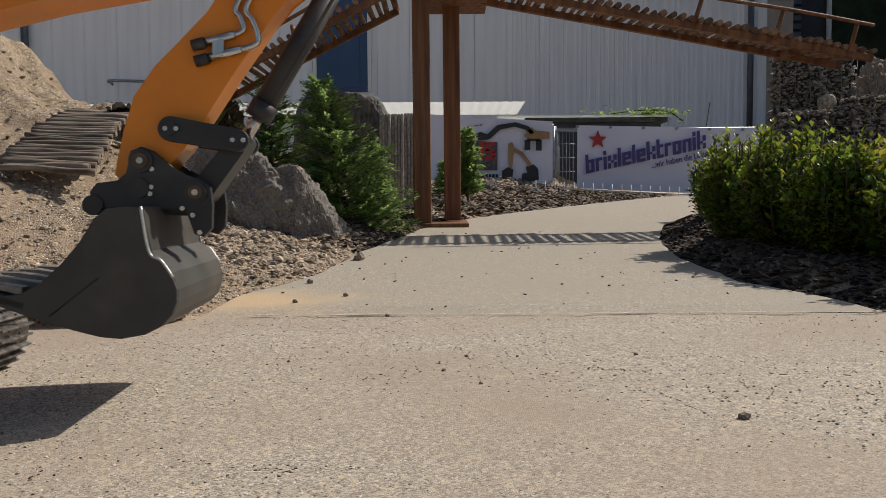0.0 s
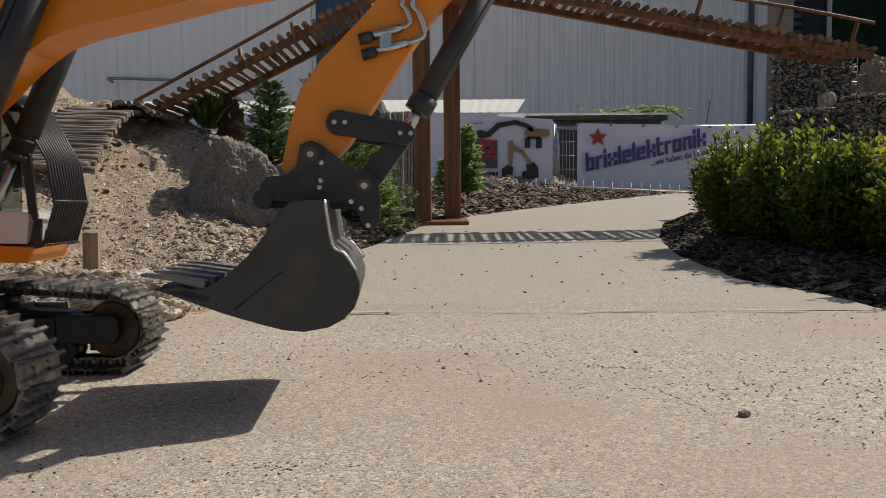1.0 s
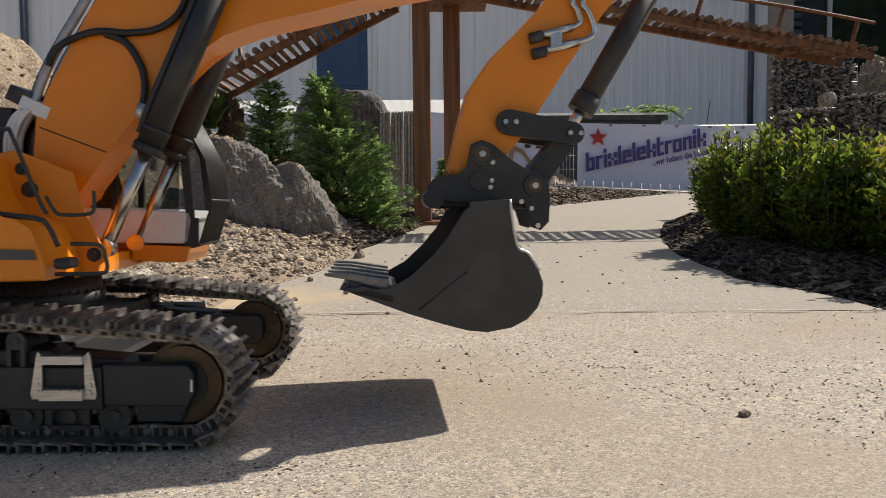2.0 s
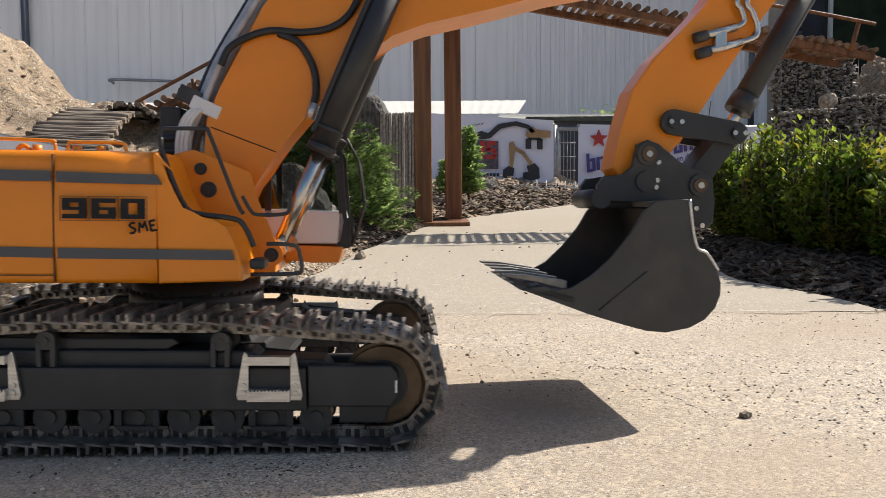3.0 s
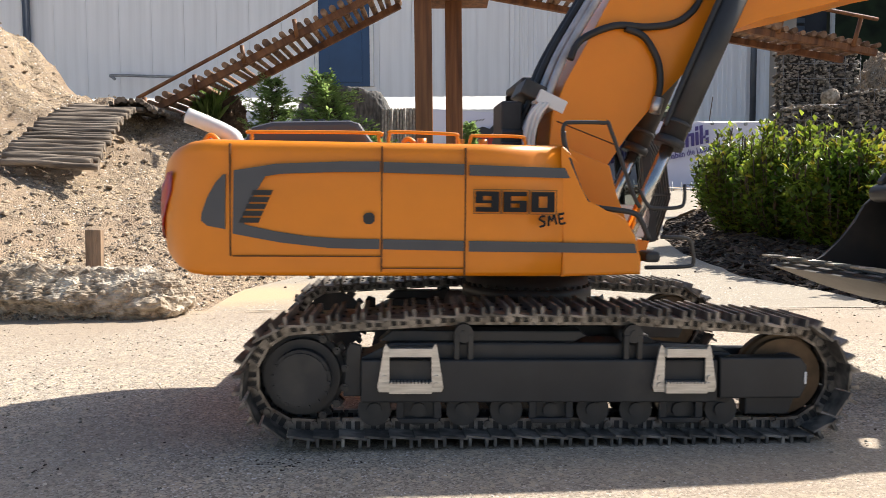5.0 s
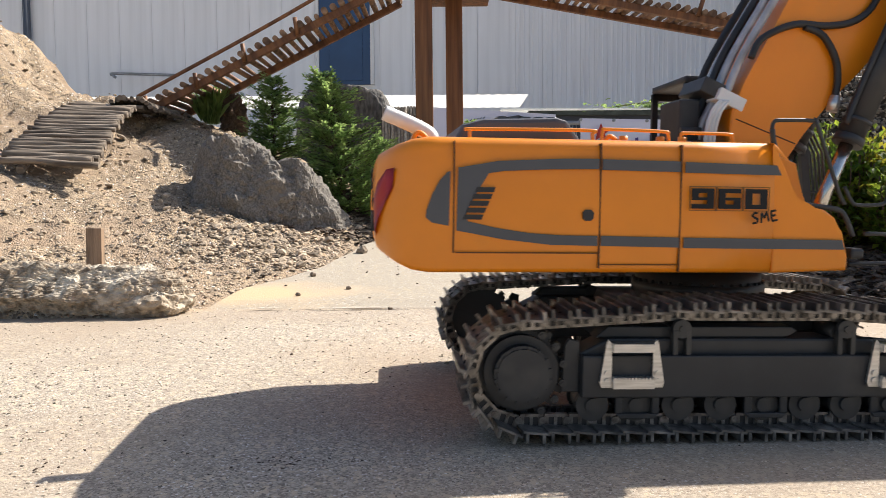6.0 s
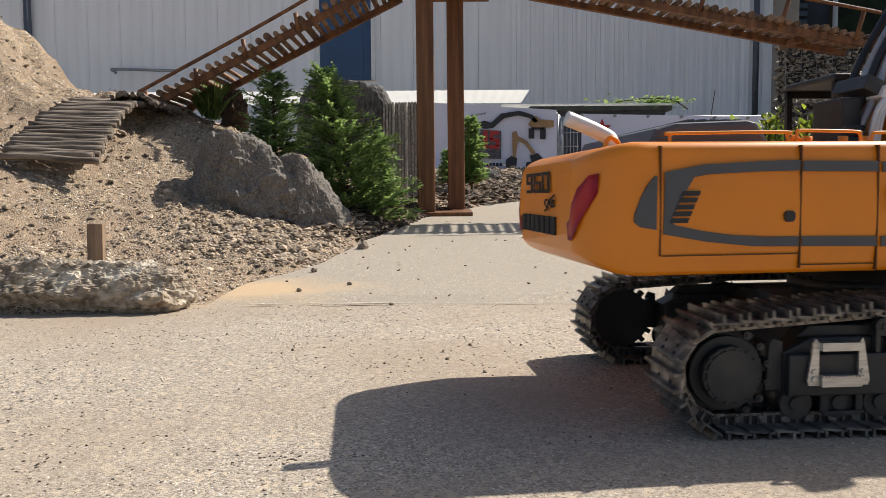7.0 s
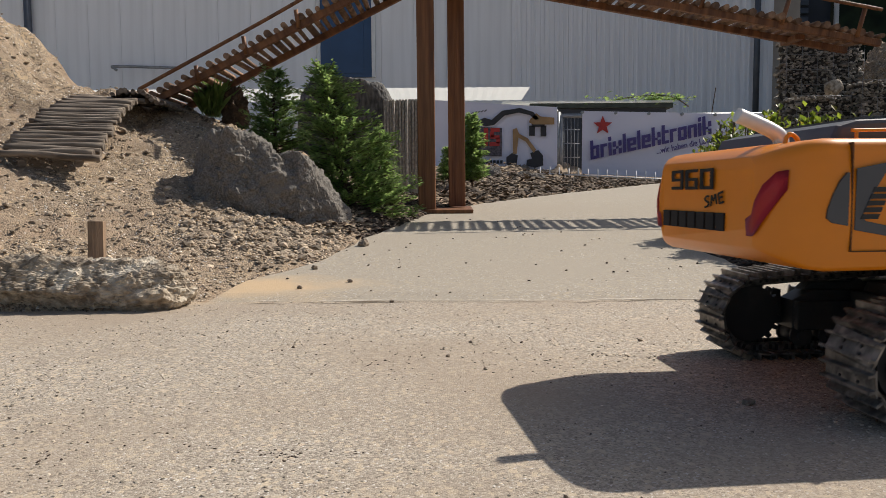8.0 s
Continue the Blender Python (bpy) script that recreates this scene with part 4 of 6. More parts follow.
# cab on the far side, behind the boom
cab_bm = bmesh.new()
prism(cab_bm, [(0.000, 0.118), (0.1059, 0.1178), (0.1089, 0.1361), (0.1070, 0.1438), (0.000, 0.147)], 0.032, 0.104, 0.0015)
cab = part("cab", cab_bm, WHITE, excavator, "white cab with dark window frames and front guard")
CX1, CZ0, CZ1 = 0.1100, 0.1386, 0.238
bm = bmesh.new()
for y in (0.032, 0.100):
    prism(bm, [(CX1 - 0.006, CZ0), (CX1, CZ0), (CX1 - 0.004, 0.190), (CX1 - 0.028, CZ1), (CX1 - 0.034, CZ1), (CX1 - 0.011, 0.190)], y, y + 0.004)
    box(bm, 0.0, 0.005, y, y + 0.004, CZ0, CZ1)
    box(bm, 0.045, 0.050, y, y + 0.004, CZ0, CZ1)
    box(bm, 0.0, CX1 - 0.03, y, y + 0.004, CZ1 - 0.006, CZ1)
    prism(bm, [(CX1 - 0.006, CZ0), (CX1 + 0.003, CZ0), (CX1 + 0.003, 0.115), (CX1 - 0.008, 0.113)], y, y + 0.004)
box(bm, 0.0, CX1 - 0.026, 0.032, 0.104, CZ1, CZ1 + 0.006, 0.002)
part("window_frame", bm, BLACK, cab, "black cab frame")
bm = bmesh.new()
box(bm, 0.005, CX1 - 0.012, 0.0335, 0.0345, CZ0, CZ1 - 0.006)
part("window", bm, GLASS, cab, "tinted cab window")
bm = bmesh.new()
box(bm, 0.012, 0.030, 0.05, 0.085, 0.118, 0.150, 0.004)
box(bm, 0.010, 0.020, 0.05, 0.085, 0.150, 0.200, 0.004)
part("seat", bm, BLACK, cab, "black cab seat")
# front guard: a grille of upright bars, bent at half height
GX = 0.1198
for k in range(13):
    y = 0.034 + k * 0.0056
    bm = bmesh.new()
    tube(bm, [(GX - 0.026, y, 0.232), (GX - 0.001, y, 0.185), (GX + 0.004, y, 0.150), (GX - 0.006, y, 0.116)], 0.0011, 6, 1)
    part("guard_bar", bm, BLACK, cab)
bm = bmesh.new()
for x, z in ((GX - 0.024, 0.229), (GX + 0.0035, 0.153), (GX - 0.006, 0.117)):
    bm = bmesh.new()
    rod(bm, (x, 0.032, z), (x, 0.104, z), 0.0013, n=6)
    part("guard_rail", bm, BLACK, cab)
bm = bmesh.new()
prism(bm, [(0.061, 0.1045), (0.0855, 0.1026), (0.1037, 0.1027), (0.1073, 0.1155), (0.061, 0.117)], 0.031, 0.104, 0.001)
part("cab_base", bm, ORANGE, cab)

# rails round the front steps, mirror arm, hoses
def loop_rail(pts, r=0.0013, y=-0.100, material=GREY):
    bm = bmesh.new()
    tube(bm, [(x, y, z) for x, z in pts], r, 8, 4)
    return part("handrail", bm, material, excavator, "grey bent handrail")


loop_rail([(0.0006, 0.1897), (0.0019, 0.1942), (0.0067, 0.1953), (0.0272, 0.1954), (0.0306, 0.1927), (0.0462, 0.1524), (0.0514, 0.1430)])
loop_rail([(0.0009, 0.1897), (0.0026, 0.1795), (0.0100, 0.1588), (0.0168, 0.1461), (0.0237, 0.1427), (0.0445, 0.1401), (0.0515, 0.1359), (0.0578, 0.1226)], 0.0017)
loop_rail([(0.0507, 0.1542), (0.0556, 0.1455), (0.0602, 0.1427), (0.0759, 0.1432), (0.0801, 0.1468), (0.0800, 0.1580)], 0.0012)
loop_rail([(0.0655, 0.1244), (0.0831, 0.1235), (0.0867, 0.1157), (0.0874, 0.1086), (0.0832, 0.1057), (0.0557, 0.1049)], 0.0013)
bm = bmesh.new()
box(bm, 0.0552, 0.0648, -0.103, -0.085, 0.1083, 0.1151, 0.002)
part("lamp_housing", bm, GREY, excavator)
for k, y in enumerate((-0.018, -0.011, -0.004, 0.004, 0.011, 0.018)):
    bm = bmesh.new()
    sway = 0.0045 * (k % 3)
    tube(bm, [(x - sway, y, z) for x, z in ((-0.0020, 0.1800), (-0.0010, 0.1985), (0.0075, 0.2170), (0.0212, 0.2510), (0.0405, 0.2850), (0.0590, 0.3140), (0.0830, 0.3346))], 0.0030, 8)
    part("hose", bm, (HOSE, HOSE, BLACK)[k % 3], excavator, "bundled hydraulic hose")
for x, z, w, h, d, tone in ((0.0115, 0.2180, 0.0110, 0.0050, 0.0240, WHITE), (-0.0010, 0.2265, 0.0085, 0.0058, 0.0200, GREY)):
    bm = bmesh.new()
    box(bm, -w, w, -d, d, -h, h, 0.001)
    part("hose_clamp", bm, tone, excavator).matrix_basis = pose(x, 0, z, 0, 24, 0)
bm = bmesh.new()
box(bm, -0.0235, -0.0080, -0.014, 0.024, TOP - 0.002, 0.2190, 0.0015)
part("valve_block", bm, BLACK, excavator)
for k in range(3):
    bm = bmesh.new()
    tube(bm, [(-0.0085 + 0.003 * k, -0.0245, 0.1790), (-0.0075 + 0.003 * k, -0.0255, 0.1960), (-0.0035 + 0.003 * k, -0.0250, 0.2090), (0.0030 + 0.003 * k, -0.0240, 0.2165)], 0.0017, 8)
    part("oil_pipe", bm, PIPE, excavator, "bright bent oil pipe")
for z in (0.1868, 0.1960):
    bm = bmesh.new()
    rod(bm, (-0.0235, -0.016, z), (-0.0080, -0.016, z), 0.0022, n=10)
    part("hose_end", bm, GREY, excavator)
for pts in ([(0.0231, 0.2474), (0.0311, 0.2615), (0.0551, 0.2722), (0.0793, 0.2721), (0.0996, 0.2756), (0.1138, 0.2860), (0.1218, 0.3023)], [(0.0632, 0.2708), (0.0774, 0.2649), (0.0876, 0.2491), (0.0902, 0.2330), (0.0879, 0.2188)]):
    bm = bmesh.new()
    tube(bm, [(x, -0.027, z) for x, z in pts], 0.0026, 8)
    part("hose", bm, BLACK, excavator, "black hydraulic hose")
bm = bmesh.new()
p, q = (0.0895, 0.2217), (0.0863, 0.2107)
rod(bm, (p[0], -0.027, p[1]), (q[0], -0.027, q[1]), 0.0042, n=8)
part("hose_end", bm, ALU, excavator)

# ---------- motions ----------
bm = bmesh.new()
p, q = (0.0152, 0.2040), (0.0612, 0.1870)
rod(bm, (p[0], -0.0236, p[1]), (q[0], -0.0236, q[1]), 0.0005, n=6)
part("weld_seam", bm, bpy.data.materials["dark_joint"], excavator)
for ob, spr, idl, shoes in TRACKS:
    s = -1 if ob.matrix_basis.translation.y < 0 else 1
    bm = bmesh.new()
    disc(bm, 0, 0, s * 0.0090, s * 0.0102, 0.0150, 28)
    part("idler_hub", bm, GREY, ob).matrix_basis = pose(IDLER_X, 0, WHEEL_Z)
for ob in excavator.children:
    if ob.name.split(".")[0] not in ("track", "centre_frame", "slewing_ring"):
        ob.matrix_basis = pose(0, 0, 0, 0, 0, 2.5) @ ob.matrix_basis      # the upper structure is slewed a little

# seconds, place, heading and nose-down tilt
DRIVE = ((0.0, -0.567, 0.582, 0.0015, 1.3, 1.5), (0.5, -0.503, 0.582, 0.0015, 0.9, 1.6), (1.0, -0.439, 0.582, 0.0015, 0.9, 1.8), (1.75, -0.344, 0.580, 0.0015, 1.0, 1.9), (2.5, -0.2495, 0.578, 0.0015, 1.0, 2.0),
         (3.0, -0.1875, 0.5765, 0.0015, 1.0, 2.2), (3.5, -0.128, 0.5755, 0.0015, 1.0, 2.5), (4.0, -0.065, 0.5765, 0.0015, 1.0, 2.7), (4.5, -0.002, 0.578, 0.0015, 1.0, 2.8),
         (5.25, 0.093, 0.581, 0.0015, 1.0, 3.3), (6.0, 0.190, 0.585, 0.0015, 1.0, 3.8), (6.5, 0.2565, 0.589, 0.001, 0.8, 4.0), (7.0, 0.316, 0.592, 0.0, -0.3, 4.2),
         (7.5, 0.3745, 0.595, 0.0, -0.3, 4.3), (8.0, 0.4325, 0.598, 0.0, -0.3, 4.4))


# ---------- small stones and chips, joined ----------
def scatter(name, pieces, material, label, category, sides=None):
    """Many small stones or chips in one mesh: (x, y, z, size, flatness, stretch) each."""
    ico = [(0, 0, 1), (0.89, 0, 0.45), (0.28, 0.85, 0.45), (-0.72, 0.53, 0.45), (-0.72, -0.53, 0.45), (0.28, -0.85, 0.45),
           (0.72, 0.53, -0.45), (-0.28, 0.85, -0.45), (-0.89, 0, -0.45), (-0.28, -0.85, -0.45), (0.72, -0.53, -0.45)]
    tri = [(0, 1, 2), (0, 2, 3), (0, 3, 4), (0, 4, 5), (0, 5, 1), (1, 6, 2), (2, 7, 3), (3, 8, 4), (4, 9, 5), (5, 10, 1), (6, 7, 2), (7, 8, 3), (8, 9, 4), (9, 10, 5), (10, 6, 1)]
    V, T = [], []
    rng = random.Random(len(pieces))
    for x, y, z, size, flat, long in pieces:
        a, tilt = rng.uniform(0, 6.28), rng.uniform(-0.5, 0.5)
        ca, sa, ct, st = math.cos(a), math.sin(a), math.cos(tilt), math.sin(tilt)
        n = len(V)
        for p in ico:
            r = size * rng.uniform(0.75, 1.2)
            px, py, pz = p[0] * r * long, p[1] * r, p[2] * r * flat
            px, pz = px * ct - pz * st, px * st + pz * ct
            V.append((x + px * ca - py * sa, y + px * sa + py * ca, z + pz))
        T += [(i + n, j + n, k + n) for i, j, k in tri]
    me = bpy.data.meshes.new(name)
    me.from_pydata(V, [], T)
    me.materials.append(material)
    return tagged(new(name, me), label, category, kind="stuff")


def island(material, spread_):
    """Lets the stones of one mesh differ in brightness."""
    nt = material.node_tree
    b = nt.nodes["Principled BSDF"]
    src = b.inputs["Base Color"].links[0].from_socket
    geo, hsv, rng = nt.nodes.new("ShaderNodeNewGeometry"), nt.nodes.new("ShaderNodeHueSaturation"), nt.nodes.new("ShaderNodeMapRange")
    rng.inputs[3].default_value, rng.inputs[4].default_value = 1 - spread_, 1 + spread_
    nt.links.new(geo.outputs["Random Per Island"], rng.inputs[0])
    nt.links.new(rng.outputs[0], hsv.inputs["Value"])
    nt.links.new(src, hsv.inputs["Color"])
    nt.links.new(hsv.outputs[0], b.inputs["Base Color"])


for m_, v_ in ((PEBBLE, 0.6), (MULCH, 0.7), (GABION, 0.6), (LEAF, 0.35), (DRYLEAF, 0.4), (CONIFER, 0.3)):
    island(m_, v_)
for m_ in (LEAF, DRYLEAF, CONIFER):
    nt_ = m_.node_tree
    tr_, mx_ = nt_.nodes.new("ShaderNodeBsdfTranslucent"), nt_.nodes.new("ShaderNodeMixShader")
    out_ = [n for n in nt_.nodes if n.type == "OUTPUT_MATERIAL"][0]
    bs_ = nt_.nodes["Principled BSDF"]
    nt_.links.new(bs_.inputs["Base Color"].links[0].from_socket, tr_.inputs["Color"])
    mx_.inputs[0].default_value = 0.6
    nt_.links.new(bs_.outputs[0], mx_.inputs[1])
    nt_.links.new(tr_.outputs[0], mx_.inputs[2])
    nt_.links.new(mx_.outputs[0], out_.inputs["Surface"])
CRUMB = mat("dark_crumbs", (0.075, 0.050, 0.036), 0.95, scale=60, vary=0.5)
GRIT = mat("pale_grit", (0.42, 0.36, 0.28), 0.9, scale=60, vary=0.3)
island(GRIT, 0.5)
YARDSTONE = mat("dull_stone", (0.15, 0.115, 0.085), 0.95, scale=300, second=(0.30, 0.245, 0.185), bump=0.8, bump_scale=500)
R = random.Random(5)

# pebbles on the slope: thick below the boulder, thin elsewhere
stones = []
while len(stones) < 11000:
    y = R.uniform(0.98, 2.7)
    x = edge(LEFT_EDGE, y) - abs(R.gauss(0, 0.5)) - 0.004
    heap = math.exp(-((x + 0.36) / 0.2) ** 2 - ((y - 1.55) / 0.2) ** 2)
    if R.random() < 0.35 + heap:
        stones.append((x, y, soil_z(x, y), R.uniform(0.0014, 0.0036) * (1 + 0.8 * heap + (R.random() < 0.03) * 2.0), R.uniform(0.5, 0.8), R.uniform(1, 1.5)))
for _ in range(1300):
    y = R.uniform(1.0, 2.5)
    x = edge(LEFT_EDGE, y) - R.uniform(0.02, 1.3)
    stones.append((x, y, soil_z(x, y), R.uniform(0.003, 0.0075), R.uniform(0.5, 0.8), R.uniform(1, 1.5)))
scatter("pebbles", stones, PEBBLE, "loose tan and grey pebbles strewn over the slope", "pebbles")
# crumbs and grit on the yard
crumbs = []
for cx, cy, n, s in ((-0.095, 0.424, 26, 0.011), (-0.060, 0.430, 9, 0.008), (0.063, 0.472, 16, 0.008), (0.061, 0.444, 12, 0.007), (0.142, 0.684, 18, 0.012), (-0.067, 0.660, 12, 0.02), (-0.029, 0.690, 10, 0.02), (0.151, 0.466, 10, 0.02), (-0.231, 0.424, 5, 0.008), (-0.144, 0.440, 5, 0.008)):
    for _ in range(n):
        crumbs.append((cx + R.gauss(0, s), cy + R.gauss(0, s * 0.5), 0.0006, R.uniform(0.00035, 0.0010), 0.5, 1.5))
for _ in range(260):
    y = R.uniform(0.33, 1.0)
    crumbs.append((R.uniform(-0.75, 0.75) * (y + 0.1), y, 0.0006, R.uniform(0.0004, 0.0010) * (1 + (R.random() < 0.1)), 0.6, 1.3))
for _ in range(70):
    y = R.uniform(1.05, 2.2)
    crumbs.append((R.uniform(edge(LEFT_EDGE, y), edge(RIGHT_EDGE, y)), y, path_z(y) + 0.004, R.uniform(0.001, 0.0028), 0.6, 1.3))
scatter("crumbs", crumbs, CRUMB, "dark crumbs of earth scattered on the yard", "crumbs")
grit = []
for _ in range(3800):
    y = 0.3 + 0.75 * R.random() ** 1.5
    grit.append((R.uniform(-0.7, 0.7) * (y + 0.05), y, 0.0003, R.uniform(0.0006, 0.0014), 0.5, 1.2))
scatter("grit", grit, GRIT, "pale grit bedded in the asphalt", "grit")
for x, y, s in ((0.208, 0.524, 0.0042), (-0.227, 1.298, 0.0055), (-0.176, 1.600, 0.012), (-0.076, 1.030, 0.003), (0.190, 0.752, 0.0022), (0.022, 0.748, 0.0018), (-0.000, 0.684, 0.002), (0.031, 0.632, 0.0018), (-0.218, 1.120, 0.004), (-0.150, 1.172, 0.004)):
    bm = bmesh.new()
    bmesh.ops.create_icosphere(bm, subdivisions=2, radius=s)
    for v in bm.verts:
        v.co *= 1 + 0.55 * noise.noise(v.co / s * 1.6 + Vector((x * 50, y, 0)))
        v.co.z *= 0.8
    o = tagged(part("stone", bm, YARDSTONE), "small grey stone lying on the pale yard", "stone", "stones on the yard")
    o.matrix_basis = pose(x, y, path_z(y) + s * 0.45 + (0.003 if y > 1.05 else 0))

# ---------- rocks ----------
def rock(name, at, size, seed, material, label, cuts=(), rough=0.16, turn=0.0, sub=6, faces=12):
    """A broken stone: a ball cut along given and random planes, with fractal relief and fine pits."""
    bm = bmesh.new()
    bmesh.ops.create_icosphere(bm, subdivisions=sub, radius=1.0)
    off = Vector((seed * 7.3, seed * 3.1, seed))
    ref = (size[0] * size[1] * size[2]) ** (1 / 3)
    rng = random.Random(seed)
    planes = [(Vector(n).normalized(), d) for n, d in cuts]
    for _ in range(faces):
        n = Vector((rng.gauss(0, 1), rng.gauss(0, 1), rng.gauss(0, 0.8))).normalized()
        planes.append((n, rng.uniform(0.74, 0.98)))
    for v in bm.verts:
        p = Vector([math.copysign(abs(c) ** 0.9, c) for c in v.co])
        wob = 0.05 * noise.noise(v.co * 2.3 + off)
        for n, d in planes:
            over = p.dot(n) - d - wob
            if over > 0:
                p -= n * over * 0.94
        q = Vector((p.x * size[0], p.y * size[1], p.z * size[2])) / ref
        d = rough * (0.45 * noise.fractal(q * 1.6 + off, 0.8, 2.1, 4) - 0.25 * noise.voronoi(q * 2.2 + off)[0][0] + 0.30 * noise.fractal(q * 6 + off, 0.55, 2.2, 5) - 0.16 * max(0.0, 0.5 - noise.voronoi(q * 11 + off)[0][0]) + 0.12)
        p += Vector((v.co.x / size[0], v.co.y / size[1], v.co.z / size[2])) * d * ref
        v.co = Vector((p.x * size[0], p.y * size[1], p.z * size[2]))
    o = tagged(part(name, bm, material), label, "rock")
    o.matrix_basis = pose(*at, 0, 0, turn)
    return o


rock("boulder", (-0.487, 1.82, 0.140), (0.178, 0.12, 0.190), 3, ROCK, "large rough grey lava boulder on the pebble slope", (((-1, -0.4, 0.5), 0.60), ((0.5, -0.8, 0.35), 0.58), ((0.75, 0.0, 0.9), 0.68), ((0.10, 0, 1), 0.74), ((-0.35, -1, 0.35), 0.62), ((-0.1, -1, -0.2), 0.66)), 0.21, 0, 6, 5)
rock("boulder", (-0.335, 1.845, 0.085), (0.112, 0.09, 0.172), 8, ROCK, "smaller dark grey boulder leaning on the large one", (((0.8, -0.2, 0.75), 0.58), ((0.3, -1, 0.3), 0.6), ((-0.7, -0.7, 0.2), 0.62)), 0.18, 10, 6, 4)
rock("boulder", (-0.62, 2.35, 0.285), (0.10, 0.08, 0.05), 12, ROCK, "low grey boulder under the footbridge", (), 0.2)
rock("kerb_stone", (-0.544, 1.004, 0.030), (0.205, 0.058, 0.042), 21, KERB, "long weathered pale stone edging the yard", (((0, 0, 1), 0.78), ((0, -0.75, 0.65), 0.74)), 0.17, 0, 7, 8)
rock("kerb_stone", (-0.394, 1.000, 0.023), (0.062, 0.05, 0.031), 23, KERB, "short weathered stone at the end of the edging", (((0.6, 0, 0.8), 0.6), ((0, -0.75, 0.65), 0.7)), 0.22, 0, 5, 6)
rock("edge_stone", (0.489, 5.200, 0.231), (0.17, 0.12, 0.055), 31, ROCK, "flat grey stone in front of the banner fence", (), 0.2)
rock("edge_stone", (0.298, 5.000, 0.244), (0.07, 0.06, 0.07), 32, ROCK, "grey stone beside the small thuja", (), 0.2)

# marker peg
bm = bmesh.new()
box(bm, -0.0125, 0.0125, -0.007, 0.007, -0.02, 0.056, 0.0012)
for k in range(3):
    box(bm, 0.004 + 0.002 * k, 0.0055 + 0.002 * k, -0.0075, -0.0068, 0.036 + 0.003 * k, 0.041 + 0.003 * k)
peg = tagged(part("wooden_peg", bm, mat("grey_brown_peg", (0.27, 0.185, 0.12), 0.8, scale=20, vary=0.35, bump=0.3, stretch=(4, 4, 0.5))), "short square brown wooden peg driven into the slope", "peg")
px, py, pz = (-0.574, 1.250, 0.049)
peg.matrix_basis = pose(px, py, soil_z(px, py), 0, 1, 4)

# ---------- log ramp ----------
ramp = tagged(empty("log_ramp"), "arched ramp of weathered grey round logs on the mound", "ramp")
crest = [Vector(p) for p in ((-0.836, 1.620, 0.229), (-0.870, 1.750, 0.282), (-0.904, 1.900, 0.341), (-0.933, 2.060, 0.391), (-0.961, 2.250, 0.426), (-0.919, 2.280, 0.423), (-0.984, 2.550, 0.429))]
N = 44
for k in range(N):
    t = k / (N - 1) * (len(crest) - 1.001)
    i = int(t)
    p = crest[i].lerp(crest[i + 1], t - i)
    bm = bmesh.new()
    half, r = 0.095 + R.uniform(-0.008, 0.008), R.uniform(0.0062, 0.0088)
    tube(bm, [(-half, 0, 0), (-half * 0.3, R.uniform(-0.004, 0.004), R.uniform(-0.003, 0.003)), (half * 0.4, R.uniform(-0.004, 0.004), R.uniform(-0.003, 0.003)), (half, 0, 0)], r, 8, 3)
    part("log", bm, LOG, ramp).matrix_basis = pose(p.x + R.uniform(-0.006, 0.006), p.y, p.z, 0, 2 + R.uniform(-2, 2), 4 + R.uniform(-3, 3))
for k in range(15):
    u = k / 14
    bm = bmesh.new()
    half, r = 0.075 + R.uniform(-0.010, 0.010), R.uniform(0.0055, 0.0078)
    tube(bm, [(0, -half, 0), (R.uniform(-0.003, 0.003), 0, R.uniform(-0.003, 0.003)), (0, half, 0)], r, 8, 3)
    part("log", bm, LOG, ramp).matrix_basis = pose(-0.945 + 0.150 * u, 2.20 + 0.05 * u, 0.412 + 0.026 * math.sin(math.pi * (0.15 + 0.85 * u)) - 0.012 * u, R.uniform(-3, 3), 0, 24 - 30 * u + R.uniform(-4, 4))
for s in (-0.06, 0.06):
    bm = bmesh.new()
    tube(bm, [(p.x + s, p.y, p.z - 0.016) for p in crest], 0.009, 8, 3)
    part("bearer", bm, LOG, ramp)

# ---------- footbridge ----------
bridge = tagged(empty("footbridge"), "brown timber footbridge of round rungs on tall square posts", "bridge")
NEAR = 2.28
LA, LB = Vector((-0.869, 2.280, 0.426)), Vector((-0.146, 2.280, 0.787))
RA, RB = Vector((-0.077, 2.280, 0.828)), Vector((1.264, 2.280, 0.582))


def stringer(a, b, y, name="stringer", h=0.020, w=0.018):
    a, b = Vector((a.x, y, a.z)), Vector((b.x, y, b.z))
    d = (b - a)
    ang = math.degrees(math.atan2(d.z, d.x))
    bm = bmesh.new()
    box(bm, 0, d.length, -w / 2, w / 2, -h, 0, 0.002)
    part(name, bm, BEAM, bridge).matrix_basis = pose(a.x, y, a.z, 0, -ang, 0)


for a, b, FAR, lift in ((LA, LB, 2.52, 0.0), (RA, RB, 2.47, 0.014)):
    for y in (NEAR, FAR):
        up = Vector((0, 0, lift if y == FAR else 0))
        stringer(a + up, b + up, y)
    n = int((b - a).length / 0.027)
    for k in range(n + 1):
        p = a.lerp(b, (k + 0.3) / (n + 0.6))
        bm = bmesh.new()
        r = R.uniform(0.0068, 0.0112)
        rod(bm, (0, -0.018 + R.uniform(-0.012, 0.006), 0), (R.uniform(-0.006, 0.006), FAR - NEAR + 0.030 + R.uniform(-0.015, 0.015), lift * 1.1), r, r * R.uniform(0.85, 1.1), n=9)
        part("rung", bm, RUNG, bridge).matrix_basis = pose(p.x, NEAR, p.z + r * 0.9)
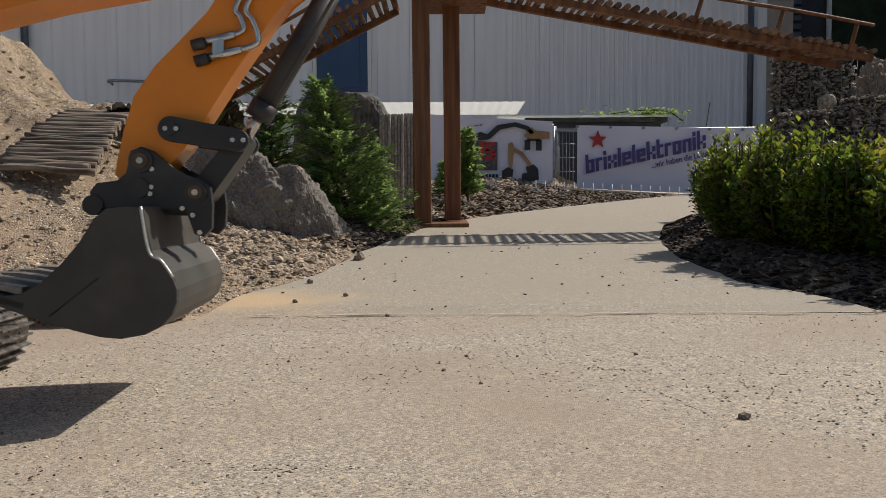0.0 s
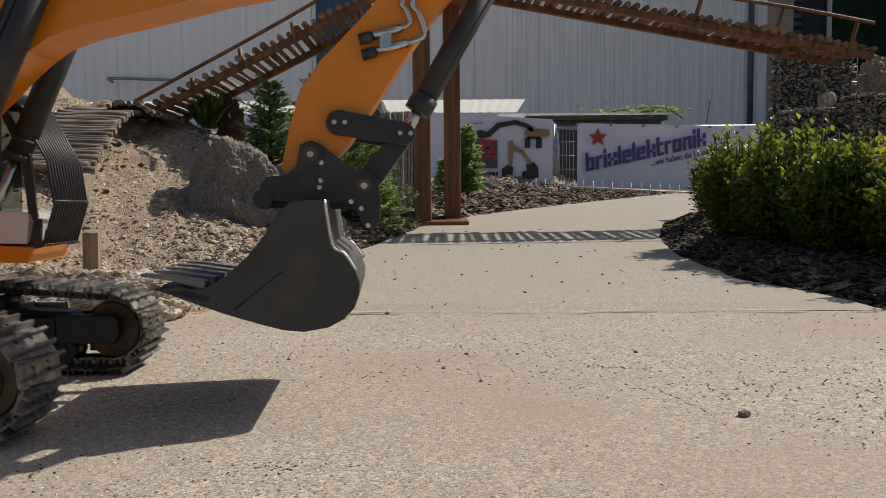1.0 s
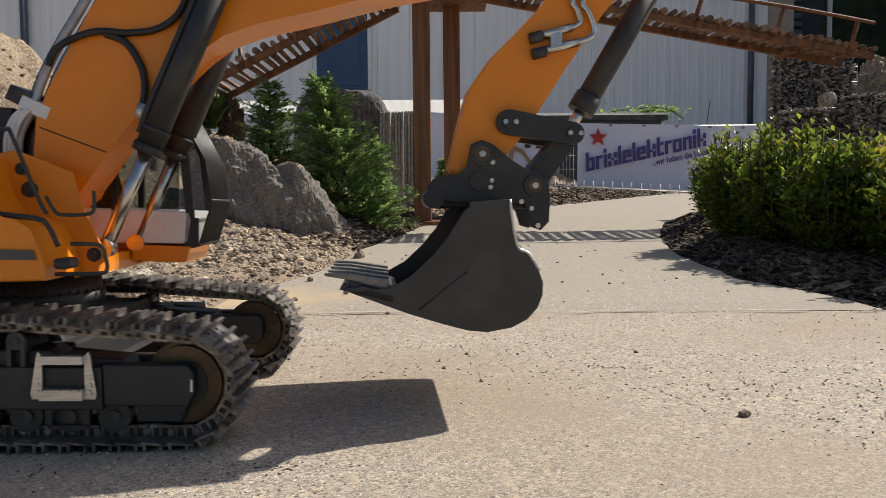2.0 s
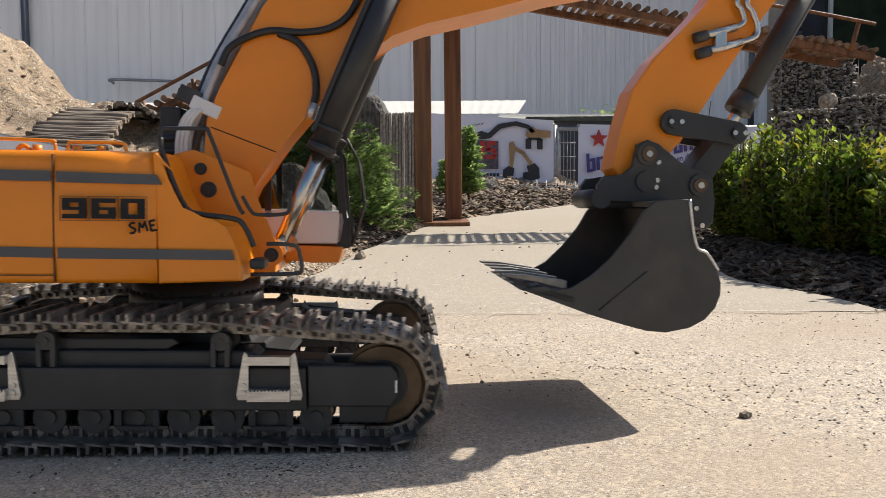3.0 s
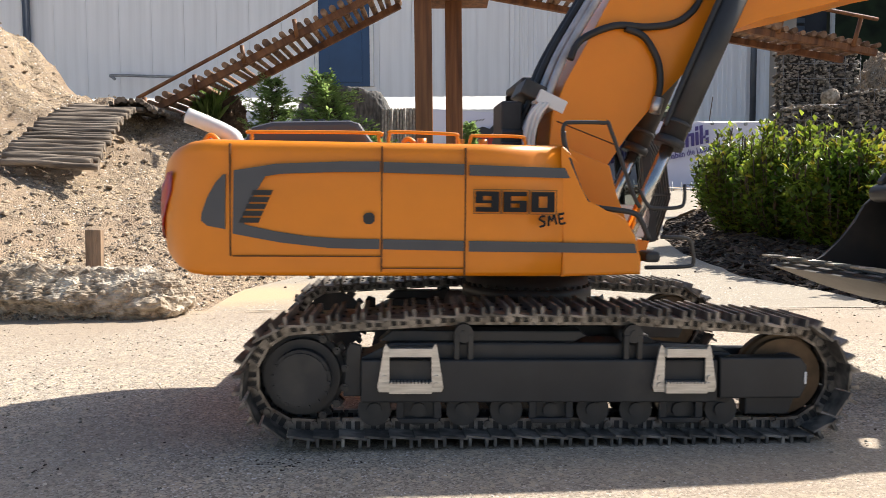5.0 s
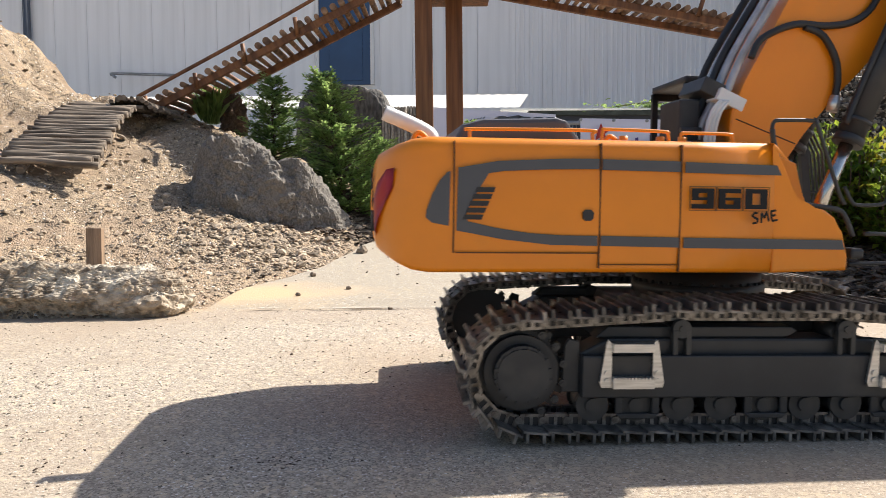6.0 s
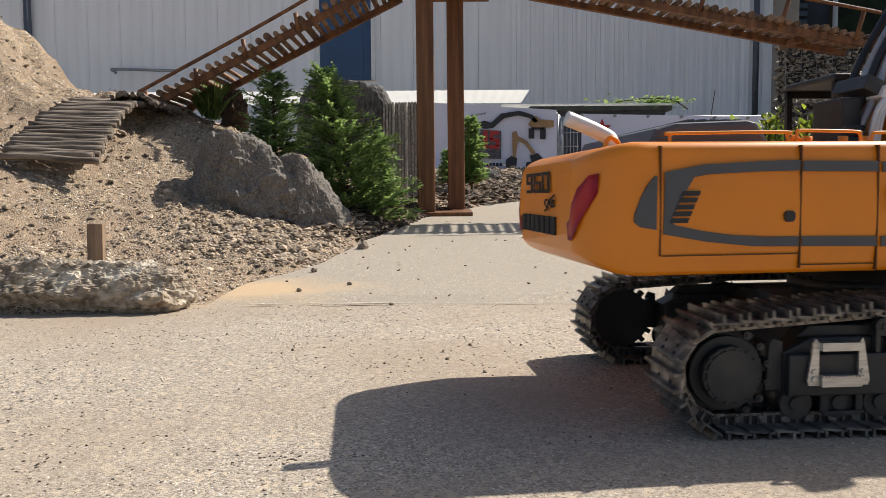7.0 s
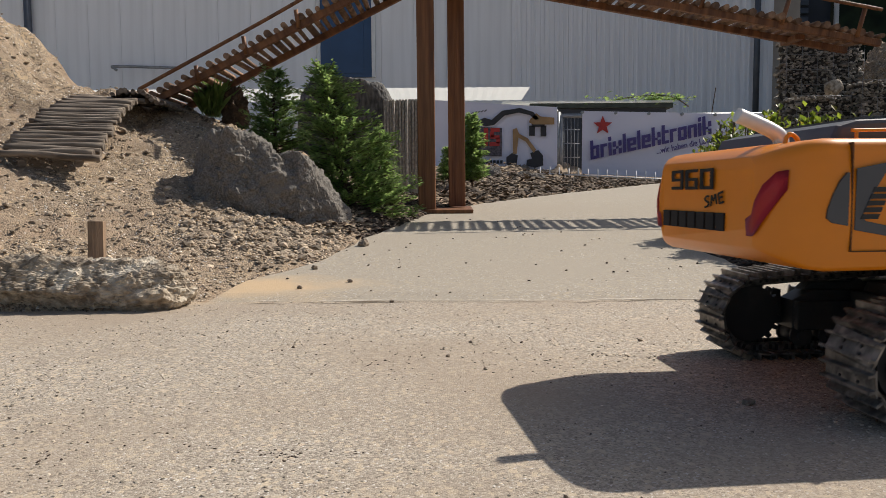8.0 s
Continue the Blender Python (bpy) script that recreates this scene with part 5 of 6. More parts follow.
for pts in ([(-0.898, 2.280, 0.452), (-0.737, 2.280, 0.536), (-0.584, 2.280, 0.616), (-0.436, 2.280, 0.696), (-0.245, 2.280, 0.804)], [(0.558, 2.280, 0.795), (0.773, 2.280, 0.748), (1.022, 2.280, 0.708), (1.254, 2.280, 0.664)]):
    bm = bmesh.new()
    tube(bm, [(x, y - 0.02, z) for x, y, z in pts], 0.0055, 8, 4)
    part("handrail", bm, BEAM, bridge)
for (x, y, z), (x1, y1, z1) in (((-0.878, 2.280, 0.455), (-0.873, 2.280, 0.419)), ((-0.731, 2.280, 0.520), (-0.727, 2.280, 0.487)), ((-0.590, 2.280, 0.603), (-0.584, 2.280, 0.561)), ((-0.436, 2.280, 0.677), (-0.429, 2.280, 0.636)), ((0.757, 2.280, 0.748), (0.734, 2.280, 0.683)), ((0.993, 2.280, 0.711), (0.970, 2.280, 0.638)), ((1.208, 2.280, 0.669), (1.189, 2.280, 0.599))):
    bm = bmesh.new()
    rod(bm, (x, y - 0.015, z), (x1, y1 - 0.012, z1 - 0.01), 0.0065, n=8)
    part("baluster", bm, BEAM, bridge)
for x, y, w in ((-0.0625, 2.40, 0.053), (0.032, 2.53, 0.054)):
    bm = bmesh.new()
    box(bm, -w / 2, w / 2, -w / 2, w / 2, 0.0, 0.80, 0.003)
    part("post", bm, BEAM, bridge, "tall square stained timber post").matrix_basis = pose(x, y, path_z(y) + 0.012, 0, -0.25, 0)
bm = bmesh.new()
box(bm, -0.125, 0.080, 2.36, 2.60, 0.0, 0.014, 0.002)
part("base_plank", bm, BEAM, bridge).matrix_basis = pose(0, 0, path_z(2.4) - 0.063, 1.5, 0, 0)
bm = bmesh.new()
x0, y0, z0 = (-0.037, 2.340, 0.752)
box(bm, -0.05, 0.18, -0.02, 0.26, z0 + 0.034, z0 + 0.070, 0.003)
part("crossbeam", bm, BEAM, bridge).matrix_basis = pose(x0, y0, 0)
bm = bmesh.new()
x0, y0, z0 = (1.050, 2.450, 0.621)
box(bm, 0.02, 0.05, -0.05, 0.06, z0 - 0.012, z0 + 0.004, 0.003)
part("crossbeam", bm, BEAM, bridge).matrix_basis = pose(x0, y0, 0)


# ---------- plants ----------
def leaves(name, spots, material, parent, size, wide=0.42, fold=0.25):
    """Many folded pointed leaves in one mesh: (place, direction) each."""
    V, T = [], []
    rng = random.Random(len(spots))
    for p, d in spots:
        d = Vector(d).normalized()
        side = d.cross(Vector((rng.uniform(-0.4, 0.4), rng.uniform(-0.4, 0.4), 1))).normalized()
        up = side.cross(d).normalized()
        s = size * rng.uniform(0.7, 1.25)
        n = len(V)
        V += [p, p + d * s * 0.5 + side * s * wide * 0.5 + up * s * fold * 0.4, p + d * s - up * s * 0.06, p + d * s * 0.5 - side * s * wide * 0.5 + up * s * fold * 0.4, p + d * s * 0.55]
        T += [(n, n + 1, n + 4), (n + 1, n + 2, n + 4), (n, n + 4, n + 3), (n + 4, n + 2, n + 3)]
    me = bpy.data.meshes.new(name)
    me.from_pydata([tuple(v) for v in V], [], T)
    me.materials.append(material)
    o = new(name, me)
    o.parent = parent
    return o


def conifer(at, height, radius, seed, label, sprays=260, leaf=0.0145, lean=0.0, power=0.8):
    x, y, z = at
    tree = tagged(empty("conifer", pose(x, y, z)), label, "conifer", "conifers behind the boulder")
    bm = bmesh.new()
    rod(bm, (0, 0, -0.02), (lean * height, 0, height * 0.95), radius * 0.09, 0.002, n=8)
    part("trunk", bm, BARK, tree)
    rng = random.Random(seed)
    spots = []
    bm = bmesh.new()
    for k in range(sprays):
        t = (k + rng.random()) / sprays
        h = height * (0.02 + 0.94 * t ** 1.15)
        lobe = 1 + 0.9 * noise.noise(Vector((seed, t * 6, k * 2.39996 % 6.283)))
        r = radius * (1 - t) ** power * rng.uniform(0.5, 1.2) * lobe + 0.010
        a = k * 2.39996 + rng.uniform(-0.4, 0.4)
        out = Vector((math.cos(a), math.sin(a), 0))
        a0 = Vector((lean * h, 0, h))
        tip = a0 + out * r + Vector((0, 0, r * rng.uniform(0.05, 0.55)))
        rod(bm, a0, tip, 0.0016, 0.0007, n=4, caps=False)
        n = max(6, int(r / 0.0046))
        for j in range(n):
            u = 0.25 + 0.78 * (j + rng.random()) / n
            p = a0.lerp(tip, u)
            for s in (-1, 1, 0):
                d = out + out.cross(Vector((0, 0, 1))) * s * rng.uniform(0.5, 1.1) + Vector((0, 0, rng.uniform(-0.15, 0.95)))
                spots.append((p + Vector((rng.gauss(0, 0.004), rng.gauss(0, 0.004), rng.gauss(0, 0.004))), d))
    part("branching", bm, BARK, tree)
    leaves("crown", spots, CONIFER, tree, leaf, 0.5)
    return tree


x, y, z = (-0.263, 2.100, 0.065)
conifer((x, y, z), 0.435, 0.150, 2, "fresh green young conifer with feathery sprays beside the boulder", 250, lean=-0.16, power=0.50)
x, y, z = (-0.513, 2.300, 0.323)
conifer((x, y, z - 0.07), 0.265, 0.080, 5, "small light green conifer behind the boulder", 150, power=0.38)
x, y, z = (-0.198, 2.250, 0.092)
conifer((x, y, z), 0.24, 0.085, 9, "low dark green conifer by the stone slabs", 110, power=0.6)
x, y, z = (0.120, 3.700, 0.193)
t_ = conifer((x, y, z), 0.33, 0.055, 13, "narrow bright green thuja behind the bridge posts", 200, 0.02, power=0.4)
x, y, z = (0.006, 3.900, 0.204)
conifer((x, y, z), 0.17, 0.04, 14, "small bright green thuja behind the bridge posts", 90, 0.018, power=0.5)


def shrub(at, height, radius, seed, material, label, twigs=80, leaf=0.0165):
    x, y, z = at
    bush = tagged(empty("shrub", pose(x, y, z)), label, "shrub", "shrubs in the bed")
    rng = random.Random(seed)
    bm = bmesh.new()
    spots = []
    for k in range(twigs):
        a = rng.uniform(0, 6.283)
        rr = radius * math.sqrt(rng.random())
        top = height * (1 - 0.42 * (rr / radius) ** 2.2) * (1 + 0.10 * math.sin(2 * a + seed)) * rng.uniform(0.70, 1.08)
        foot = Vector((math.cos(a) * rr * 0.35, math.sin(a) * rr * 0.35, 0))
        tip = Vector((math.cos(a) * rr, math.sin(a) * rr, top))
        mid = foot.lerp(tip, 0.5) + Vector((math.cos(a), math.sin(a), 0)) * radius * 0.18
        tube(bm, [foot, mid, tip], 0.0016, 4, 3)
        n = 58
        for j in range(n):
            u = 0.05 + 0.95 * (j + rng.random()) / n
            p = foot.lerp(mid, u * 2) if u < 0.5 else mid.lerp(tip, u * 2 - 1)
            b = rng.uniform(0, 6.283)
            d = Vector((math.cos(b), math.sin(b), rng.uniform(0.0, 0.9) + (0.8 if u > 0.9 else 0)))
            p = p + Vector((rng.gauss(0, 0.011), rng.gauss(0, 0.011), rng.gauss(0, 0.008)))
            spots.append((p, d))
    part("twig_frame", bm, BARK, bush)
    cut = [s for i, s in enumerate(spots) if i % 9 == 0]
    leaves("foliage", [s for i, s in enumerate(spots) if i % 9], material, bush, leaf, 0.58)
    leaves("yellow_foliage", cut, DRYLEAF, bush, leaf, 0.58)
    return bush


for (x, y), h, r, seed, m_, n in (((0.798, 2.240), 0.225, 0.070, 1, LEAF, 80), ((0.666, 1.724), 0.225, 0.088, 2, LEAF, 100), ((0.687, 1.552), 0.23, 0.090, 3, LEAF, 110), ((0.714, 1.410), 0.205, 0.085, 4, LEAF, 105), ((0.815, 1.420), 0.205, 0.095, 5, DRYLEAF, 110), ((0.788, 1.260), 0.19, 0.09, 6, LEAF, 80)):
    shrub((x, y, soil_z(x, y)), h, r, seed, m_, "leafy evergreen shrub with glossy green and yellowing leaves" if m_ is LEAF else "evergreen shrub with many yellowing leaves", n)

# bark mulch: the shrub bed, the strip by the posts, the berm before the fence
chips = []
while len(chips) < 10500:
    y = 0.98 + 1.6 * R.random() ** 1.3
    x = edge(RIGHT_EDGE, y) - 0.012 + R.random() ** 1.3 * 0.75
    chips.append((x, y, soil_z(x, y) + R.uniform(0, 0.008), R.uniform(0.003, 0.0075), 0.35, R.uniform(1.3, 2.6)))
for _ in range(1500):
    y = R.uniform(1.75, 2.75)
    x = edge(LEFT_EDGE, y) - R.random() ** 1.4 * 0.24
    chips.append((x, y, soil_z(x, y) + R.uniform(0, 0.006), R.uniform(0.003, 0.008), 0.35, R.uniform(1.3, 3)))
scatter("bark_mulch", chips, MULCH, "dark brown bark mulch strewn under the shrubs", "mulch")
chips = []
for _ in range(3500):
    y = R.uniform(2.8, 5.9)
    x = edge(LEFT_EDGE, y) - R.random() ** 1.2 * 1.3
    chips.append((x, y, soil_z(x, y) + R.uniform(0, 0.02), R.uniform(0.006, 0.016), 0.4, R.uniform(1.2, 2.4)))
BERM = mat("berm_bark", (0.075, 0.054, 0.038), 0.9, scale=50, second=(0.20, 0.150, 0.105), bump=0.6, bump_scale=90)
island(BERM, 0.7)
scatter("bark_mulch", chips, BERM, "coarse bark and stones on the berm by the fence", "mulch")

# dry grass tuft and root beside the bridge foot
x, y, z = (-0.753, 2.500, 0.408)
z = soil_z(x, y)
tuft = tagged(empty("grass_tuft", pose(x, y, z)), "dark green tuft of long grass by the bridge foot", "grass")
leaves("grass", [(Vector((R.gauss(0, 0.012), R.gauss(0, 0.012), 0)), (R.gauss(0, 0.35), R.gauss(0, 0.35), 1)) for _ in range(190)], CONIFER, tuft, 0.120, 0.05)
x, y, z = (-0.685, 2.500, 0.434)
rock("tree_root", (x, y, soil_z(x, y) + 0.045), (0.044, 0.03, 0.085), 41, BARK, "gnarled dark tree root by the bridge foot", (), 0.6)

# ---------- stone slabs behind the conifers ----------
rock("stone_slab", (-0.365, 2.800, 0.285), (0.205, 0.08, 0.315), 51, SLATE, "large split slab of dark basalt", (((0.08, 0, 1), 0.86), ((0, -1, 0), 0.6), ((1, 0, 0), 0.86), ((-1, 0, 0.1), 0.84)), 0.07, 3, 6, 0)
for (x, y, z), w in (((-0.201, 2.720, 0.289), 0.040), ((-0.159, 2.750, 0.290), 0.044), ((-0.116, 2.780, 0.287), 0.044), ((-0.073, 2.820, 0.283), 0.044)):
    bm = bmesh.new()
    top = z + 0.19 + R.uniform(-0.01, 0.01)
    for k in range(4):
        xa = -w / 2 + w * k / 4
        box(bm, xa + 0.0012, xa + w / 4 - 0.0012, -0.02 - 0.004 * (k % 2), 0.04, 0.05, top, 0.0015)
    box(bm, -w / 2, w / 2, -0.012, 0.045, 0.05, top - 0.004)
    o = tagged(part("stone_post", bm, GROOVED), "upright grey granite post with sawn grooves", "stone post", "granite posts")
    o.matrix_basis = pose(x, y, 0, 0, 0, R.uniform(-2, 2))

# ---------- gabions on the right ----------
def gabion(x0, x1, y0, y1, z0, z1, seed):
    g = tagged(empty("gabion"), "wire basket filled with small dark grey stones", "gabion", "gabion baskets")
    bm = bmesh.new()
    box(bm, x0 + 0.012, x1 - 0.012, y0 + 0.012, y1 - 0.012, z0, z1 - 0.012)
    part("core", bm, mat("gabion_core", (0.04, 0.036, 0.032), 0.95, scale=40, vary=0.4), g)
    rng = random.Random(seed)
    st = []
    for _ in range(int((x1 - x0) * (z1 - z0) * 17000)):
        st.append((rng.uniform(x0, x1), y0 + rng.uniform(0.002, 0.014), rng.uniform(z0, z1), rng.uniform(0.0036, 0.0072), 0.8, 1.2))
    for _ in range(int((x1 - x0) * (y1 - y0) * 3000)):
        st.append((rng.uniform(x0, x1), rng.uniform(y0, y1), z1 - rng.uniform(0.002, 0.012), rng.uniform(0.006, 0.0115), 0.8, 1.2))
    for _ in range(int((y1 - y0) * (z1 - z0) * 3600)):
        st.append((x0 + rng.uniform(0.002, 0.012), rng.uniform(y0, y1), rng.uniform(z0, z1), rng.uniform(0.006, 0.0115), 0.8, 1.2))
    o = scatter("stone_fill", st, GABION, "small dark grey broken stones", "")
    o.parent = g
    bm = bmesh.new()
    n, k = int((x1 - x0) / 0.05), int((z1 - z0) / 0.05)
    for i in range(n + 1):
        x = x0 + (x1 - x0) * i / n
        rod(bm, (x, y0 - 0.006, z0), (x, y0 - 0.006, z1), 0.0006, n=4)
    for i in range(k + 1):
        z = z0 + (z1 - z0) * i / k
        rod(bm, (x0, y0 - 0.006, z), (x1, y0 - 0.006, z), 0.0006, n=4)
    part("wire_mesh", bm, FENCE, g)


gx0, gy0, gz1 = (1.195, 2.750, 0.675)
gx1 = 1.467
gabion(gx0, gx1, gy0, gy0 + 0.09, 0.1, gz1, 1)
hx0, hy0, hz1 = (1.145, 2.550, 0.455)
gabion(hx0, hx0 + 0.235, hy0, hy0 + 0.10, 0.1, hz1, 2)
hx0, hy0, hz1 = (1.330, 2.500, 0.498)
gabion(hx0, hx0 + 0.5, hy0, hy0 + 0.10, 0.1, hz1, 3)
rock("stone_slab", (1.328, 2.680, 0.497), (0.035, 0.02, 0.032), 61, KERB, "flat pale stone leaning on the gabion", (), 0.1, 0, 4)
x, y, z = (1.766, 3.000, 0.563)
rock("earth_mound", (x, y + 0.15, z - 0.2), (0.26, 0.2, 0.36), 63, SOIL, "heap of brown earth and stones behind the gabions", (), 0.3)

# ---------- fence with banners ----------
FY = 6.2


def fence_panel(x0, x1, z0, z1, y, turn, gap):
    f = tagged(empty("site_fence", pose(x0, y, 0, 0, 0, turn)), "galvanised wire site fence panel", "fence", "site fence panels")
    w = x1 - x0
    for a, b in (((0, 0, z0), (0, 0, z1)), ((w, 0, z0), (w, 0, z1)), ((0, 0, z1), (w, 0, z1)), ((0, 0, z0), (w, 0, z0))):
        bm = bmesh.new()
        rod(bm, a, b, 0.018, n=10)
        part("rail", bm, FENCE, f)
    bm = bmesh.new()
    g0, g1 = gap       # the stretch that no banner covers
    for k in range(5):
        x = g0 + (g1 - g0) * (k + 0.5) / 5
        rod(bm, (x, 0, z0), (x, 0, z1), 0.003, n=5)
    for k in range(1, 5):
        z = z0 + (z1 - z0) * k / 5
        rod(bm, (g0, 0, z), (g1, 0, z), 0.003, n=5)
    part("wire_mesh", bm, FENCE, f)
    return f


def banner(corners, label):
    """A cloth sheet between its four corners (top left, top right, bottom left, bottom right), with slight waves."""
    tl, tr, bl, br = [Vector(c) for c in corners]
    bm = bmesh.new()
    nx, nz = 40, 12
    layers = []
    for dy in (0.0, 0.005):
        grid = []
        for j in range(nz + 1):
            row = []
            for i in range(nx + 1):
                p = tl.lerp(tr, i / nx).lerp(bl.lerp(br, i / nx), j / nz)
                row.append(bm.verts.new((p.x, p.y + dy + 0.012 * noise.noise(Vector((p.x * 2.2, p.z * 3, 0))), p.z)))
            grid.append(row)
        for j in range(nz):
            for i in range(nx):
                bm.faces.new((grid[j][i], grid[j][i + 1], grid[j + 1][i + 1], grid[j + 1][i]))
        layers.append(grid[0] + [r[-1] for r in grid[1:]] + grid[-1][-2::-1] + [r[0] for r in grid[-2:0:-1]])
    front, rear = layers
    for k in range(len(front)):
        n = (k + 1) % len(front)
        bm.faces.new((front[k], front[n], rear[n], rear[k]))
    return tagged(part("banner", bm, BANNER), label, "banner")


x1, _, zt = (1.082, 6.200, 0.787)
x2, _, zt2 = (2.669, 6.200, 0.750)
zb = 0.285
banner_r = banner(((x1, FY, zt), (x2, FY, zt2), (x1, FY, zb), (x2, FY, 0.207)), "pale lilac banner with dark blue slanted lettering and a red star")
xa, _, za = (-0.217, 6.200, 0.889)
xb, _, zb2 = (0.883, 6.200, 0.819)
banner_l = banner(((xa, FY, za), (xb, FY, zb2), (xa, FY, 0.329), (xb, FY, 0.323)), "pale banner printed with two excavators and a red emblem")
for px in range(7):
    t = px / 6
    bm = bmesh.new()
    rod(bm, (x1 + (x2 - x1) * t, FY - 0.02, zt + (zt2 - zt) * t - 0.012), (x1 + (x2 - x1) * t, FY + 0.02, zt + (zt2 - zt) * t - 0.012), 0.012, n=10)
    part("eyelet", bm, FENCE, banner_r)
fence_panel(0.926, 2.709, 0.20, zt - 0.03, FY + 0.08, 0, (0.01, 0.15))
fence_panel(-0.996, 0.899, 0.20, zb2 - 0.03, FY + 0.08, 0, (1.90, 1.92))
YB = FY - 0.022


def flat(name, pts, material, parent, y=YB):
    bm = bmesh.new()
    prism(bm, pts, y, y + 0.004)
    return part(name, bm, material, parent)


def P2(p):
    return (p[0], p[2])


# red star with a small mark
cx, _, cz = (1.242, 6.200, 0.669)
flat("star", [(cx + (0.078 if k % 2 == 0 else 0.033) * math.sin(k * math.pi / 5), cz + (0.078 if k % 2 == 0 else 0.033) * math.cos(k * math.pi / 5)) for k in range(10)], CRIMSON, banner_r)
# the lettering rises to the right
bx, _, bz = (1.148, 6.200, 0.398)
ex, _, ez = (2.118, 6.200, 0.600)
slope = math.degrees(math.atan2(ez - bz, ex - bx))
TALL = {"b": ("X..", "X..", "XXX", "X.X", "X.X", "X.X", "XXX"), "r": ("...", "...", "XXX", "X..", "X..", "X..", "X.."), "i": ("X", ".", "X", "X", "X", "X", "X"),
        "x": ("...", "...", "X.X", "X.X", ".X.", "X.X", "X.X"), "l": ("X",) * 7, "e": ("...", "...", "XXX", "X.X", "XXX", "X..", "XXX"),
        "k": ("X..", "X..", "X.X", "X.X", "XX.", "X.X", "X.X"), "t": ("X..", "X..", "XXX", "X..", "X..", "X..", "XXX"),
        "o": ("...", "...", "XXX", "X.X", "X.X", "X.X", "XXX"), "n": ("...", "...", "XXX", "X.X", "X.X", "X.X", "X.X")}
WORD, reach = "brixlelektronik", math.hypot(ex - bx, ez - bz)
unit = reach / sum(0.34 if ch in "il" else 0.62 if ch in "rt" else 0.78 for ch in WORD)
along = 0.0
for ch in WORD:
    wide = 0.34 if ch in "il" else 0.62 if ch in "rt" else 0.78
    bm = bmesh.new()
    cols = [0.24] if ch in "il" else [0.24, (wide - 0.58), 0.24]
    cells(bm, TALL[ch], [c * unit for c in cols], [h * 0.138 for h in (0.24, 0.08, 0.17, 0.14, 0.13, 0.14, 0.17)], 0.004, 0.16)
    part("letter", bm, NAVY, banner_r).matrix_basis = pose(bx, YB, bz, 90, -slope, 0) @ Matrix.Translation((along * unit, 0, 0))
    along += wide
bx, _, bz = (1.675, 6.200, 0.440)
ex, _, ez = (2.178, 6.200, 0.537)
w_ = letters("lettering", "...wir haben die Lösung!", 0.068, pose(bx, YB, bz, 90, -slope, 0), NAVY, banner_r, 0.0, 0.002, 1.0, bold=0.012)
full = max(v.co.x for v in w_.data.vertices)
w_.matrix_basis = pose(bx, YB, bz, 90, -slope, 0) @ Matrix.Diagonal((math.hypot(ex - bx, ez - bz) / full, 1, 1, 1))
# printed excavators: dark one with raised boom, tan one below
flat("print", [P2(p) for p in ((0.257, 6.200, 0.720), (0.303, 6.200, 0.737), (0.357, 6.200, 0.719), (0.439, 6.200, 0.791), (0.584, 6.200, 0.812), (0.688, 6.200, 0.780), (0.734, 6.200, 0.726), (0.702, 6.200, 0.717), (0.666, 6.200, 0.753), (0.575, 6.200, 0.776), (0.462, 6.200, 0.754), (0.375, 6.200, 0.678), (0.312, 6.200, 0.670), (0.262, 6.200, 0.679))], DARKPRINT, banner_l)
flat("print", [P2(p) for p in ((0.666, 6.200, 0.726), (0.711, 6.200, 0.771), (0.747, 6.200, 0.744), (0.856, 6.200, 0.734), (0.856, 6.200, 0.680), (0.688, 6.200, 0.681), (0.652, 6.200, 0.699))], TANPRINT, banner_l)
for a_, b_ in (((0.656, 6.200, 0.672), (0.702, 6.200, 0.591)), ((0.747, 6.200, 0.672), (0.793, 6.200, 0.586)), ((0.679, 6.200, 0.708), (0.779, 6.200, 0.662))):
    flat("print", [(a_[0], a_[2]), (b_[0], a_[2]), (b_[0], b_[2]), (a_[0], b_[2])], DARKPRINT, banner_l, YB + 0.001)
flat("print", [P2(p) for p in ((0.525, 6.200, 0.641), (0.557, 6.200, 0.655), (0.575, 6.200, 0.610), (0.643, 6.200, 0.573), (0.711, 6.200, 0.482), (0.693, 6.200, 0.455), (0.629, 6.200, 0.546), (0.570, 6.200, 0.578), (0.556, 6.200, 0.447), (0.529, 6.200, 0.447))], TANPRINT, banner_l)
flat("print", [P2(p) for p in ((0.475, 6.200, 0.425), (0.520, 6.200, 0.456), (0.566, 6.200, 0.438), (0.556, 6.200, 0.356), (0.506, 6.200, 0.339), (0.474, 6.200, 0.370))], DARKPRINT, banner_l, YB + 0.001)
flat("print", [P2(p) for p in ((0.666, 6.200, 0.455), (0.729, 6.200, 0.478), (0.766, 6.200, 0.437), (0.770, 6.200, 0.355), (0.702, 6.200, 0.337), (0.634, 6.200, 0.356), (0.638, 6.200, 0.401), (0.679, 6.200, 0.410))], DARKPRINT, banner_l, YB + 0.001)
flat("print", [P2(p) for p in ((0.552, 6.200, 0.352), (0.588, 6.200, 0.365), (0.593, 6.200, 0.338), (0.556, 6.200, 0.334))], DARKPRINT, banner_l)
